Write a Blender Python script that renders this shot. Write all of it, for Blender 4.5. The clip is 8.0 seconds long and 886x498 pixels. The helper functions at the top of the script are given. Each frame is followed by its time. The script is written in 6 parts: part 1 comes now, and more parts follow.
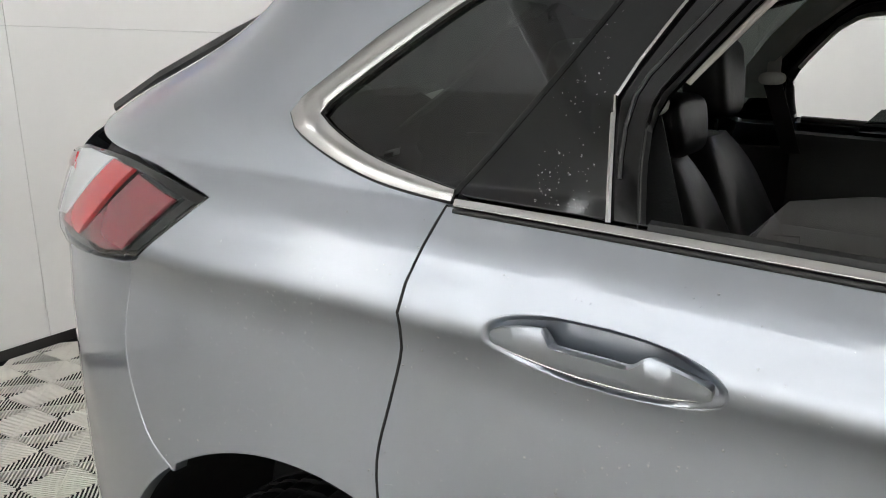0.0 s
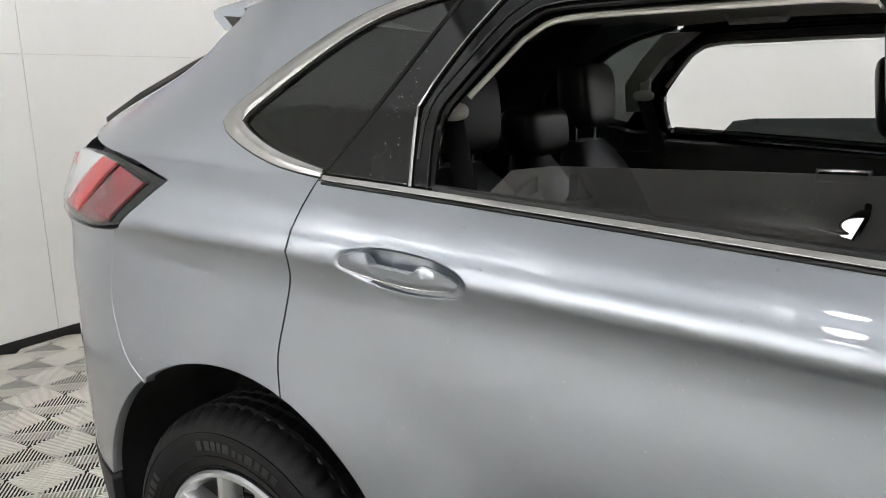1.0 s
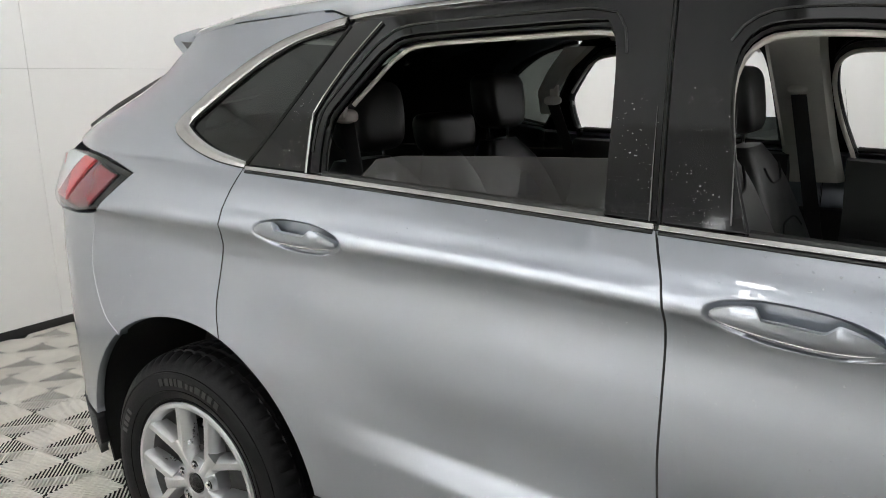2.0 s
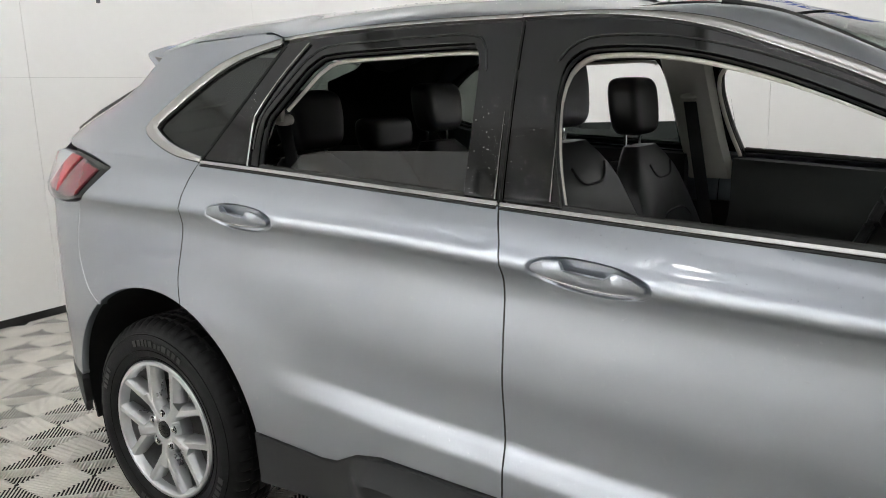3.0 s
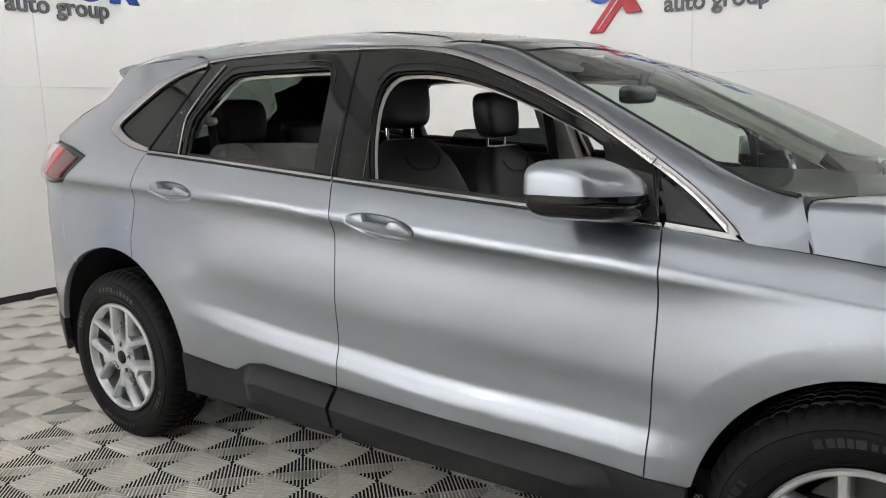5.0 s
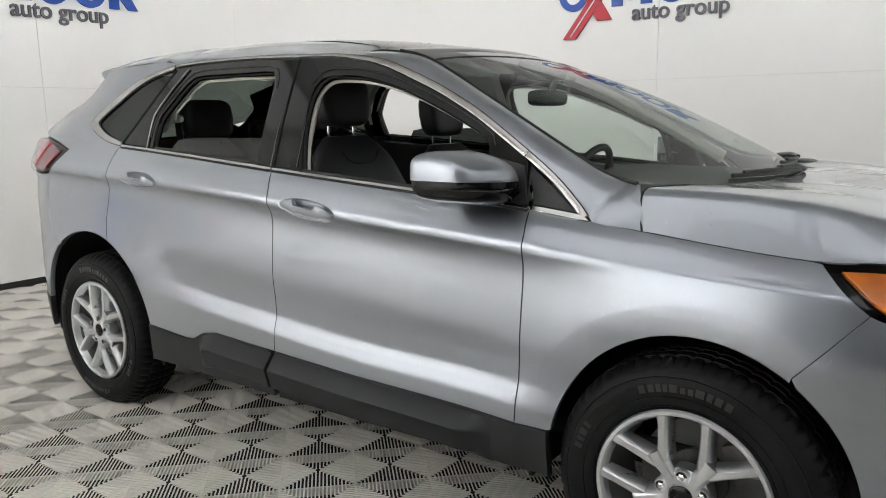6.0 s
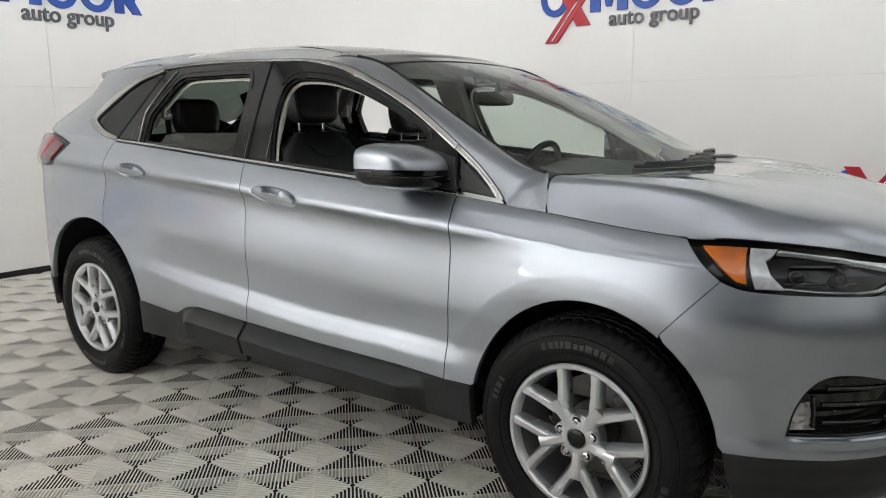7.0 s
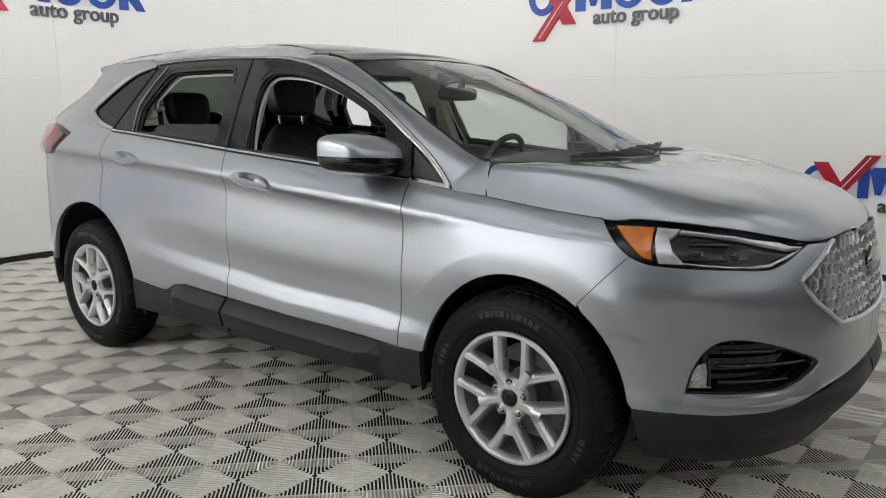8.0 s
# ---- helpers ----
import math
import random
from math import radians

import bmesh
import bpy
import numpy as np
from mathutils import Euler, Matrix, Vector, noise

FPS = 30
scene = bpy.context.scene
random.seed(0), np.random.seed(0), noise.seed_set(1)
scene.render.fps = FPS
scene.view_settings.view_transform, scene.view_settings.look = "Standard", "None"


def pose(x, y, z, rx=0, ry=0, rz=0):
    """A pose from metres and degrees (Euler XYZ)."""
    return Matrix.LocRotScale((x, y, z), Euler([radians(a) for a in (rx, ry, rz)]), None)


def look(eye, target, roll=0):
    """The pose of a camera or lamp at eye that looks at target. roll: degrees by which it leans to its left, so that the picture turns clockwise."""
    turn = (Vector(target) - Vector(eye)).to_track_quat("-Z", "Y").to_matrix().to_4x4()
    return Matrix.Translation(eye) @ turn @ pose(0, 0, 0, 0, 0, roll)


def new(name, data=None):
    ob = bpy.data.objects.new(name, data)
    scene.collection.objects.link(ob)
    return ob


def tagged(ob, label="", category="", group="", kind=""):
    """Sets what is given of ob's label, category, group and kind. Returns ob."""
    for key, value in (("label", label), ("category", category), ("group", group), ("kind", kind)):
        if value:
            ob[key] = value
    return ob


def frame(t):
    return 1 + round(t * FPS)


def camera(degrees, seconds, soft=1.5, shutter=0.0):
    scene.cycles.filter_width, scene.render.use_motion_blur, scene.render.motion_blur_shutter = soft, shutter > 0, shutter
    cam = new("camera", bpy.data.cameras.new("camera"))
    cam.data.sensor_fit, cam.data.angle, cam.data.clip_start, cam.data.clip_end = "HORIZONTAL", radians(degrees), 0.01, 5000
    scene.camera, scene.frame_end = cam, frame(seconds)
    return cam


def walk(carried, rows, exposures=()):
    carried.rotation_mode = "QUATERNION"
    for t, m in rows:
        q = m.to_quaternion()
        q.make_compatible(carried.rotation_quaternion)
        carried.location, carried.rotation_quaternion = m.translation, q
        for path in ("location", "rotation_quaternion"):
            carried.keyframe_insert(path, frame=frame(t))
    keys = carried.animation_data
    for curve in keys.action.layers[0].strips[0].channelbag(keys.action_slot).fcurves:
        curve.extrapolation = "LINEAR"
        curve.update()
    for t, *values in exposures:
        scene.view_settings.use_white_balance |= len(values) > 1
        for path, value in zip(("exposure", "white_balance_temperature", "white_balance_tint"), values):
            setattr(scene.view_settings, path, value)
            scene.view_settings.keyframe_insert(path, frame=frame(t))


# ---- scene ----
from mathutils.geometry import delaunay_2d_cdt

cam = camera(60.4, 8.0, 0.95)
PATH = [
    (0, (0.741, -1.584, 1.417), (-0.299, 0.058, 0.946), -1.0),
    (0.5, (0.981, -1.73, 1.414), (-0.067, -0.085, 0.971), -1.1),
    (1, (1.21, -1.858, 1.414), (0.146, -0.217, 0.994), -1.3),
    (1.5, (1.465, -1.964, 1.419), (0.377, -0.34, 0.998), -2.3),
    (2, (1.682, -2.075, 1.422), (0.594, -0.448, 1.012), -2.0),
    (3.5, (2.336, -2.355, 1.417), (1.227, -0.737, 1.028), -2.0),
    (4, (2.563, -2.436, 1.413), (1.443, -0.823, 1.032), -1.8),
    (5.3, (3.123, -2.638, 1.384), (1.97, -1.044, 1.027), -1.1),
    (5.5, (3.219, -2.652, 1.383), (2.06, -1.062, 1.026), -0.9),
    (6, (3.464, -2.704, 1.372), (2.289, -1.124, 1.021), -0.9),
    (6.5, (3.672, -2.774, 1.358), (2.484, -1.203, 1.01), -0.8),
    (7, (3.876, -2.852, 1.359), (2.678, -1.289, 1.011), -0.6),
    (7.5, (4.048, -2.909, 1.357), (2.841, -1.355, 1.004), -0.4),
    (8, (4.221, -2.954, 1.352), (3.003, -1.409, 0.992), -0.2),
]
walk(cam, [(t, look(eye, target, roll)) for t, eye, target, roll in PATH], [(0, 0.02), (0.8, 0.11), (2, 0.12), (4, 0.04), (8, 0.02)])

# ---- world, light, exposure ----
world = bpy.data.worlds.new("studio")
scene.world = world
world.use_nodes = True
world.node_tree.nodes["Background"].inputs[0].default_value = (0.9, 0.95, 1.0, 1)
world.node_tree.nodes["Background"].inputs[1].default_value = 0.05
scene.view_settings.exposure = 0.0
PANEL_GLOW = 1.3
EAST_GLOW = 1.0
EAST_WASH_GLOW = 6.0
WASH_GLOW = 10.5
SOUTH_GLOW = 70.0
DIM_WASH_GLOW = 3.0
WEST_GLOW = 17.0
MID_GLOW = 0.3
FRONT_GLOW = 1.25


# ---- materials ----
def material(name, color, rough=0.5, metal=0.0, coat=0.0, vary=0.12, scale=6.0, bump=0.0, bump_scale=80.0, spec=0.5, random=0.0):
    """A surface with two scales of variation in colour and roughness, and a fine relief."""
    m = bpy.data.materials.new(name)
    m.use_nodes = True
    n, l = m.node_tree.nodes, m.node_tree.links
    b = n["Principled BSDF"]
    b.inputs["Metallic"].default_value = metal
    b.inputs["Coat Weight"].default_value = coat
    b.inputs["Coat Roughness"].default_value = 0.04
    b.inputs["Specular IOR Level"].default_value = spec
    co = n.new("ShaderNodeTexCoord")
    big, fine = n.new("ShaderNodeTexNoise"), n.new("ShaderNodeTexNoise")
    big.inputs["Scale"].default_value, big.inputs["Detail"].default_value = scale, 5
    fine.inputs["Scale"].default_value, fine.inputs["Detail"].default_value = scale * 14, 3
    mixed = n.new("ShaderNodeMath")
    mixed.operation = "MULTIPLY_ADD"
    mixed.inputs[1].default_value = 0.4
    l.new(co.outputs["Object"], big.inputs["Vector"])
    l.new(co.outputs["Object"], fine.inputs["Vector"])
    l.new(fine.outputs["Fac"], mixed.inputs[0])
    l.new(big.outputs["Fac"], mixed.inputs[2])
    ramp = n.new("ShaderNodeMapRange")
    ramp.inputs["From Min"].default_value, ramp.inputs["From Max"].default_value = 0.4, 1.0
    ramp.inputs["To Min"].default_value, ramp.inputs["To Max"].default_value = 1 - vary, 1 + vary
    l.new(mixed.outputs[0], ramp.inputs["Value"])
    last = ramp.outputs["Result"]
    if random:
        info = n.new("ShaderNodeObjectInfo")
        rr = n.new("ShaderNodeMapRange")
        rr.inputs["To Min"].default_value, rr.inputs["To Max"].default_value = 1 - random, 1 + random
        l.new(info.outputs["Random"], rr.inputs["Value"])
        mul = n.new("ShaderNodeMath")
        mul.operation = "MULTIPLY"
        l.new(last, mul.inputs[0])
        l.new(rr.outputs["Result"], mul.inputs[1])
        last = mul.outputs[0]
    tint = n.new("ShaderNodeVectorMath")
    tint.operation = "SCALE"
    tint.inputs[0].default_value = color
    l.new(last, tint.inputs["Scale"])
    l.new(tint.outputs[0], b.inputs["Base Color"])
    rg = n.new("ShaderNodeMapRange")
    rg.inputs["From Min"].default_value, rg.inputs["From Max"].default_value = 0.4, 1.0
    rg.inputs["To Min"].default_value, rg.inputs["To Max"].default_value = rough * 0.85, min(1.0, rough * 1.15)
    l.new(mixed.outputs[0], rg.inputs["Value"])
    l.new(rg.outputs["Result"], b.inputs["Roughness"])
    if bump:
        grain = n.new("ShaderNodeTexNoise")
        grain.inputs["Scale"].default_value, grain.inputs["Detail"].default_value = bump_scale, 4
        l.new(co.outputs["Object"], grain.inputs["Vector"])
        bp = n.new("ShaderNodeBump")
        bp.inputs["Strength"].default_value, bp.inputs["Distance"].default_value = bump, 0.002
        l.new(grain.outputs["Fac"], bp.inputs["Height"])
        l.new(bp.outputs["Normal"], b.inputs["Normal"])
    return m


def glass(name, tint, gloss_rough=0.0, mirror=0.05):
    """A thin pane: tinted see-through with a gloss that grows towards grazing angles."""
    m = bpy.data.materials.new(name)
    m.use_nodes = True
    n, l = m.node_tree.nodes, m.node_tree.links
    n.remove(n["Principled BSDF"])
    clear, gloss, mix, lw = n.new("ShaderNodeBsdfTransparent"), n.new("ShaderNodeBsdfGlossy"), n.new("ShaderNodeMixShader"), n.new("ShaderNodeLayerWeight")
    clear.inputs["Color"].default_value = (*tint, 1)
    gloss.inputs["Roughness"].default_value = gloss_rough
    lw.inputs["Blend"].default_value = 0.5
    power, scale = n.new("ShaderNodeMath"), n.new("ShaderNodeMath")
    power.operation, scale.operation = "POWER", "MULTIPLY_ADD"
    power.inputs[1].default_value = 5.0
    scale.inputs[1].default_value, scale.inputs[2].default_value = 1.0 - mirror, mirror
    l.new(lw.outputs["Facing"], power.inputs[0])
    l.new(power.outputs[0], scale.inputs[0])
    l.new(scale.outputs[0], mix.inputs[0])
    l.new(clear.outputs[0], mix.inputs[1])
    l.new(gloss.outputs[0], mix.inputs[2])
    l.new(mix.outputs[0], n["Material Output"].inputs[0])
    return m


def glowing(name, color, strength):
    m = bpy.data.materials.new(name)
    m.use_nodes = True
    b = m.node_tree.nodes["Principled BSDF"]
    b.inputs["Base Color"].default_value = (0.8, 0.8, 0.8, 1)
    b.inputs["Emission Color"].default_value = (*color, 1)
    b.inputs["Emission Strength"].default_value = strength
    return m


PAINT = material("silver_paint", (0.315, 0.338, 0.376), 0.34, 0.88, 1.0, 0.02, 3.0)
PAINT.node_tree.nodes["Principled BSDF"].inputs["Coat Roughness"].default_value = 0.012
PAINT.node_tree.nodes["Principled BSDF"].inputs["Coat IOR"].default_value = 1.62
GLOSS_BLACK = material("gloss_black", (0.005, 0.005, 0.0055), 0.06, 0.0, 0.0, 0.1, 5.0, spec=0.45)
FRAME_BLACK = material("window_frame_black", (0.004, 0.004, 0.0043), 0.055, 0.0, 0.0, 0.1, 5.0, spec=0.42)
SATIN_BLACK = material("satin_black", (0.02, 0.02, 0.021), 0.42, 0.0, 0.0, 0.15, 9.0, 0.1, 300.0)
SEAL = material("rubber_seal", (0.015, 0.015, 0.015), 0.6, 0.0, 0.0, 0.2, 12.0)
CLADDING = material("grained_plastic", (0.014, 0.0143, 0.0152), 0.46, 0.0, 0.0, 0.12, 5.0, 0.35, 420.0, spec=0.28)
DARK = material("dark_underside", (0.008, 0.008, 0.008), 0.9, 0.0, 0.0, 0.2, 5.0)
CHROME = material("satin_chrome", (0.41, 0.405, 0.395), 0.20, 1.0, 0.0, 0.05, 8.0)
BRIGHT = material("bright_chrome", (0.85, 0.85, 0.85), 0.06, 1.0, 0.0, 0.03, 8.0)
ALLOY = material("alloy_silver", (0.62, 0.63, 0.64), 0.30, 0.85, 0.4, 0.05, 9.0)
# darker than the rim's alloy: the shade inside the wheel is in the colour
BARREL = material("rim_barrel_shaded", (0.24, 0.24, 0.24), 0.5, 0.5, 0.0, 0.2, 12.0)
STEEL = material("brake_steel", (0.16, 0.157, 0.153), 0.45, 0.9, 0.0, 0.2, 30.0)
TYRE = material("tyre_rubber", (0.0065, 0.0065, 0.0068), 0.50, 0.0, 0.0, 0.25, 9.0, 0.25, 200.0, spec=0.13)
LETTER = material("tyre_relief", (0.012, 0.012, 0.012), 0.34, 0.0, 0.0, 0.15, 9.0)
LEATHER = material("black_leather", (0.022, 0.022, 0.0235), 0.38, 0.0, 0.0, 0.15, 12.0, 0.35, 260.0, spec=0.5)
TRIM_DARK = material("dark_interior_plastic", (0.010, 0.010, 0.0107), 0.55, 0.0, 0.0, 0.15, 9.0, 0.3, 300.0, spec=0.4)
TRIM_LIGHT = material("beige_interior_trim", (0.72, 0.69, 0.63), 0.7, 0.0, 0.0, 0.08, 9.0, 0.2, 300.0)
HEADLINER = material("headliner_cloth", (0.42, 0.41, 0.38), 0.95, 0.0, 0.0, 0.08, 14.0, 0.3, 500.0)
CARPET = material("carpet", (0.02, 0.02, 0.02), 1.0, 0.0, 0.0, 0.25, 40.0)
AMBER = material("amber_reflector", (0.62, 0.145, 0.005), 0.18, 0.0, 1.0, 0.35, 26.0, 0.35, 120.0)
RED = material("red_lamp", (0.55, 0.02, 0.025), 0.15, 0.0, 1.0, 0.15, 20.0)
DARK_RED = material("dark_red_lamp", (0.22, 0.01, 0.02), 0.15, 0.0, 1.0, 0.15, 20.0)
FROST = material("frosted_lamp", (0.75, 0.76, 0.78), 0.25, 0.0, 1.0, 0.08, 15.0)
GUIDE = material("light_guide", (0.60, 0.61, 0.62), 0.22, 0.35, 1.0, 0.25, 60.0, 0.3, 90.0)
FOG = material("fog_lamp_glass", (0.42, 0.42, 0.43), 0.12, 0.7, 1.0, 0.7, 60.0)
DARK_WALL = material("added_dark_wall", (0.04, 0.04, 0.043), 0.9, 0.0, 0.0, 0.15, 3.0)
TINTED = glass("privacy_glass", (0.115, 0.14, 0.122), mirror=0.05)
QUARTER_TINT = glass("quarter_privacy_glass", (0.085, 0.095, 0.088), mirror=0.06)
HALF_TINT = glass("lowered_privacy_glass", (0.045, 0.052, 0.05), mirror=0.10)
CLEAR = glass("windscreen_glass", (0.66, 0.75, 0.69), mirror=0.07)
LENS = glass("lamp_lens", (0.93, 0.94, 0.95), mirror=0.02)
WALL = material("wall_paint", (0.84, 0.83, 0.81), 0.55, 0.0, 0.0, 0.02, 1.2, 0.05, 40.0)
CEILING = material("ceiling_paint", (0.80, 0.80, 0.79), 0.9, 0.0, 0.0, 0.03, 1.5)
TILE = material("floor_tile_plastic", (0.72, 0.685, 0.62), 0.5, 0.0, 0.0, 0.14, 5.0, 0.25, 150.0, random=0.06)
# near-black, so the darkness of the gaps between bars comes from its colour
SLAB = material("near_black_slab", (0.006, 0.0055, 0.005), 0.9, 0.0, 0.0, 0.25, 4.0)
BASE = material("black_baseboard", (0.012, 0.011, 0.011), 0.5, 0.0, 0.0, 0.2, 7.0)
SIGN_BLUE = material("sign_blue", (0.015, 0.07, 0.36), 0.35, 0.0, 0.2, 0.06, 8.0)
SIGN_RED = material("sign_red", (0.42, 0.012, 0.025), 0.35, 0.0, 0.2, 0.06, 8.0)
SIGN_GREY = material("sign_grey", (0.10, 0.10, 0.11), 0.4, 0.0, 0.1, 0.06, 8.0)
SIGN_WHITE = material("sign_white", (0.82, 0.82, 0.82), 0.4, 0.0, 0.1, 0.03, 8.0)
WALL_JOINT = material("wall_joint", (0.42, 0.41, 0.39), 0.8)
# glow of the added south fixtures, strong enough to brighten the doors
SOUTH_FILL = glowing("south_fill_glow", (0.97, 0.985, 1.0), SOUTH_GLOW)
WASH_FILL = glowing("wall_fill_glow", (0.97, 0.985, 1.0), WASH_GLOW)
DIM_FILL = glowing("dim_fill_glow", (0.97, 0.985, 1.0), DIM_WASH_GLOW)
LAMP_LIGHT = glowing("round_lamp_light", (1.0, 0.99, 0.97), 14.0)
WEST_FILL = glowing("west_fill_glow", (0.97, 0.985, 1.0), WEST_GLOW)
EAST_WASH_FILL = glowing("east_fill_glow", (0.97, 0.985, 1.0), EAST_WASH_GLOW)
EAST_FILL = glowing("east_fill_panel", (0.94, 0.975, 1.0), EAST_GLOW)
FRONT_FILL = glowing("front_fill_panel", (0.97, 0.985, 1.0), FRONT_GLOW)
MID_FILL = glowing("mid_fill_panel", (0.97, 0.985, 1.0), MID_GLOW)
PANEL_LIGHT = glowing("light_panel", (0.94, 0.975, 1.0), PANEL_GLOW)
WATER = glass("water", (0.80, 0.81, 0.82), 0.0, 0.30)


# ---- mesh helpers ----
def mesh_of(name, verts, faces, mat, smooth_shade=True, normals=None):
    me = bpy.data.meshes.new(name)
    me.from_pydata([tuple(v) for v in verts], [], faces)
    me.materials.append(mat)
    if smooth_shade:
        me.polygons.foreach_set("use_smooth", [True] * len(me.polygons))
    me.update()
    if normals:
        me.normals_split_custom_set_from_vertices([tuple(v) for v in normals])
    return me


def put(name, me, parent=None, label="", at=None):
    ob = new(name, me)
    if at is not None:
        ob.matrix_basis = at
    if parent is not None:
        ob.parent = parent
    if label:
        tagged(ob, label)
    return ob


def part(name, bm, mat, parent, label="", angle=35.0, at=None):
    """Links a bmesh as one object under a thing or a part."""
    bmesh.ops.recalc_face_normals(bm, faces=bm.faces[:])
    me = bpy.data.meshes.new(name)
    for f in bm.faces:
        f.smooth = True
    lim = radians(angle)
    for e in bm.edges:
        if len(e.link_faces) == 2 and e.calc_face_angle(0) > lim:
            e.smooth = False
    bm.to_mesh(me)
    bm.free()
    me.materials.append(mat)
    return put(name, me, parent, label, at)


def box_into(bm, cx, cy, cz, sx, sy, sz, bevel=0.0, seg=2, turn=None):
    m = Matrix.Translation((cx, cy, cz))
    if turn is not None:
        m = m @ turn
    r = bmesh.ops.create_cube(bm, size=1.0, matrix=m @ Matrix.Diagonal((sx, sy, sz, 1)))
    if bevel:
        es = list({e for v in r["verts"] for e in v.link_edges})
        bmesh.ops.bevel(bm, geom=es, offset=bevel, segments=seg, affect="EDGES", profile=0.6)
    return bm


def box(cx, cy, cz, sx, sy, sz, bevel=0.0, seg=2, turn=None):
    return box_into(bmesh.new(), cx, cy, cz, sx, sy, sz, bevel, seg, turn)


def loft_into(bm, rings, cap=True, closed=False):
    """Joins rings of points of equal count by quads."""
    rows = [[bm.verts.new(p) for p in ring] for ring in rings]
    pairs = list(zip(rows, rows[1:])) + ([(rows[-1], rows[0])] if closed else [])
    for a, b in pairs:
        for i in range(len(a)):
            j = (i + 1) % len(a)
            bm.faces.new((a[i], a[j], b[j], b[i]))
    if cap and not closed:
        bm.faces.new(rows[0][::-1])
        bm.faces.new(rows[-1])
    return bm


def loft(rings, cap=True, closed=False):
    return loft_into(bmesh.new(), rings, cap, closed)


def tube_into(bm, pts, radius, sides=8):
    pts = [Vector(p) for p in pts]
    rings = []
    for i, p in enumerate(pts):
        d = (pts[min(i + 1, len(pts) - 1)] - pts[max(i - 1, 0)]).normalized()
        a = d.orthogonal().normalized() if abs(d.z) > 0.9 else d.cross(Vector((0, 0, 1))).normalized()
        b = d.cross(a)
        r = radius(i / (len(pts) - 1)) if callable(radius) else radius
        rings.append([p + r * (math.cos(2 * math.pi * k / sides) * a + math.sin(2 * math.pi * k / sides) * b) for k in range(sides)])
    return loft_into(bm, rings)


def tube(pts, radius, sides=8):
    return tube_into(bmesh.new(), pts, radius, sides)


def blob(center, radii, power=2.6, nu=32, nv=18, warp=None):
    """A rounded body; power 2 is an ellipsoid, higher is boxier."""
    def sp(v):
        return math.copysign(abs(v) ** (2 / power), v)
    rings = []
    for i in range(nv + 1):
        a = -math.pi / 2 + math.pi * (i + 0.02) / (nv + 0.04)
        ring = []
        for k in range(nu):
            t = 2 * math.pi * k / nu
            p = Vector((radii[0] * sp(math.cos(a)) * sp(math.cos(t)), radii[1] * sp(math.cos(a)) * sp(math.sin(t)), radii[2] * sp(math.sin(a))))
            if warp:
                p = warp(p)
            ring.append(p + Vector(center))
        rings.append(ring)
    return loft(rings)


def spline(pts, step=0.02):
    """A Catmull-Rom curve through plane points."""
    out = []
    n = len(pts)
    for i in range(n - 1):
        p0, p1, p2, p3 = pts[max(i - 1, 0)], pts[i], pts[i + 1], pts[min(i + 2, n - 1)]
        k = max(1, int(math.dist(p1, p2) / step))
        for j in range(k):
            u = j / k
            out.append(tuple(0.5 * (2 * b + (c - a) * u + (2 * a - 5 * b + 4 * c - d) * u * u + (3 * b - a - 3 * c + d) * u ** 3)
                             for a, b, c, d in zip(p0, p1, p2, p3)))
    out.append(tuple(pts[-1]))
    return out


def line(pts, step=0.02):
    out = []
    for a, b in zip(pts, pts[1:]):
        k = max(1, int(math.dist(a, b) / step))
        out += [tuple(p + (q - p) * j / k for p, q in zip(a, b)) for j in range(k)]
    out.append(tuple(pts[-1]))
    return out


# ---- the body's shape ----
def lerp_table(x, pts):
    """Straight-line look-up through (key, value) pairs."""
    if x <= pts[0][0]:
        return pts[0][1]
    for (a, p), (b, q) in zip(pts, pts[1:]):
        if x <= b:
            return p + (q - p) * (x - a) / (b - a)
    return pts[-1][1]


def curve_table(x, pts):
    """Smooth monotone look-up through (key, value) pairs."""
    n = len(pts)
    if x <= pts[0][0]:
        return pts[0][1]
    if x >= pts[-1][0]:
        return pts[-1][1]
    i = 0
    while x > pts[i + 1][0]:
        i += 1

    def slope(k):
        return (pts[k + 1][1] - pts[k][1]) / (pts[k + 1][0] - pts[k][0])

    def tangent(k):
        if k == 0:
            return slope(0)
        if k == n - 1:
            return slope(n - 2)
        a, b = slope(k - 1), slope(k)
        return 0.0 if a * b <= 0 else 2 * a * b / (a + b)
    (x0, y0), (x1, y1) = pts[i], pts[i + 1]
    h = x1 - x0
    u = (x - x0) / h
    return ((1 + 2 * u) * (1 - u) ** 2 * y0 + u * (1 - u) ** 2 * h * tangent(i)
            + u * u * (3 - 2 * u) * y1 + u * u * (u - 1) * h * tangent(i + 1))


def smooth(u):
    u = min(1.0, max(0.0, u))
    return u * u * (3 - 2 * u)


BELT = [(-0.9, 1.30), (0.0, 1.262), (0.24, 1.249), (1.277, 1.176), (2.347, 1.091), (2.69, 1.05), (3.127, 1.007), (3.335, 0.997), (3.48, 0.978), (3.66, 0.938), (3.9, 0.93)]
CREASE = [(-0.4, 1.14), (0.21, 1.117), (0.6, 1.102), (0.95, 1.087), (1.3, 1.062), (1.64, 1.034), (2.36, 0.985), (2.7, 0.96), (3.3, 0.92)]
SILL = [(0.5, 0.635), (0.99, 0.592), (1.3, 0.572), (1.7, 0.54), (2.13, 0.527), (2.33, 0.522), (3.0, 0.52)]
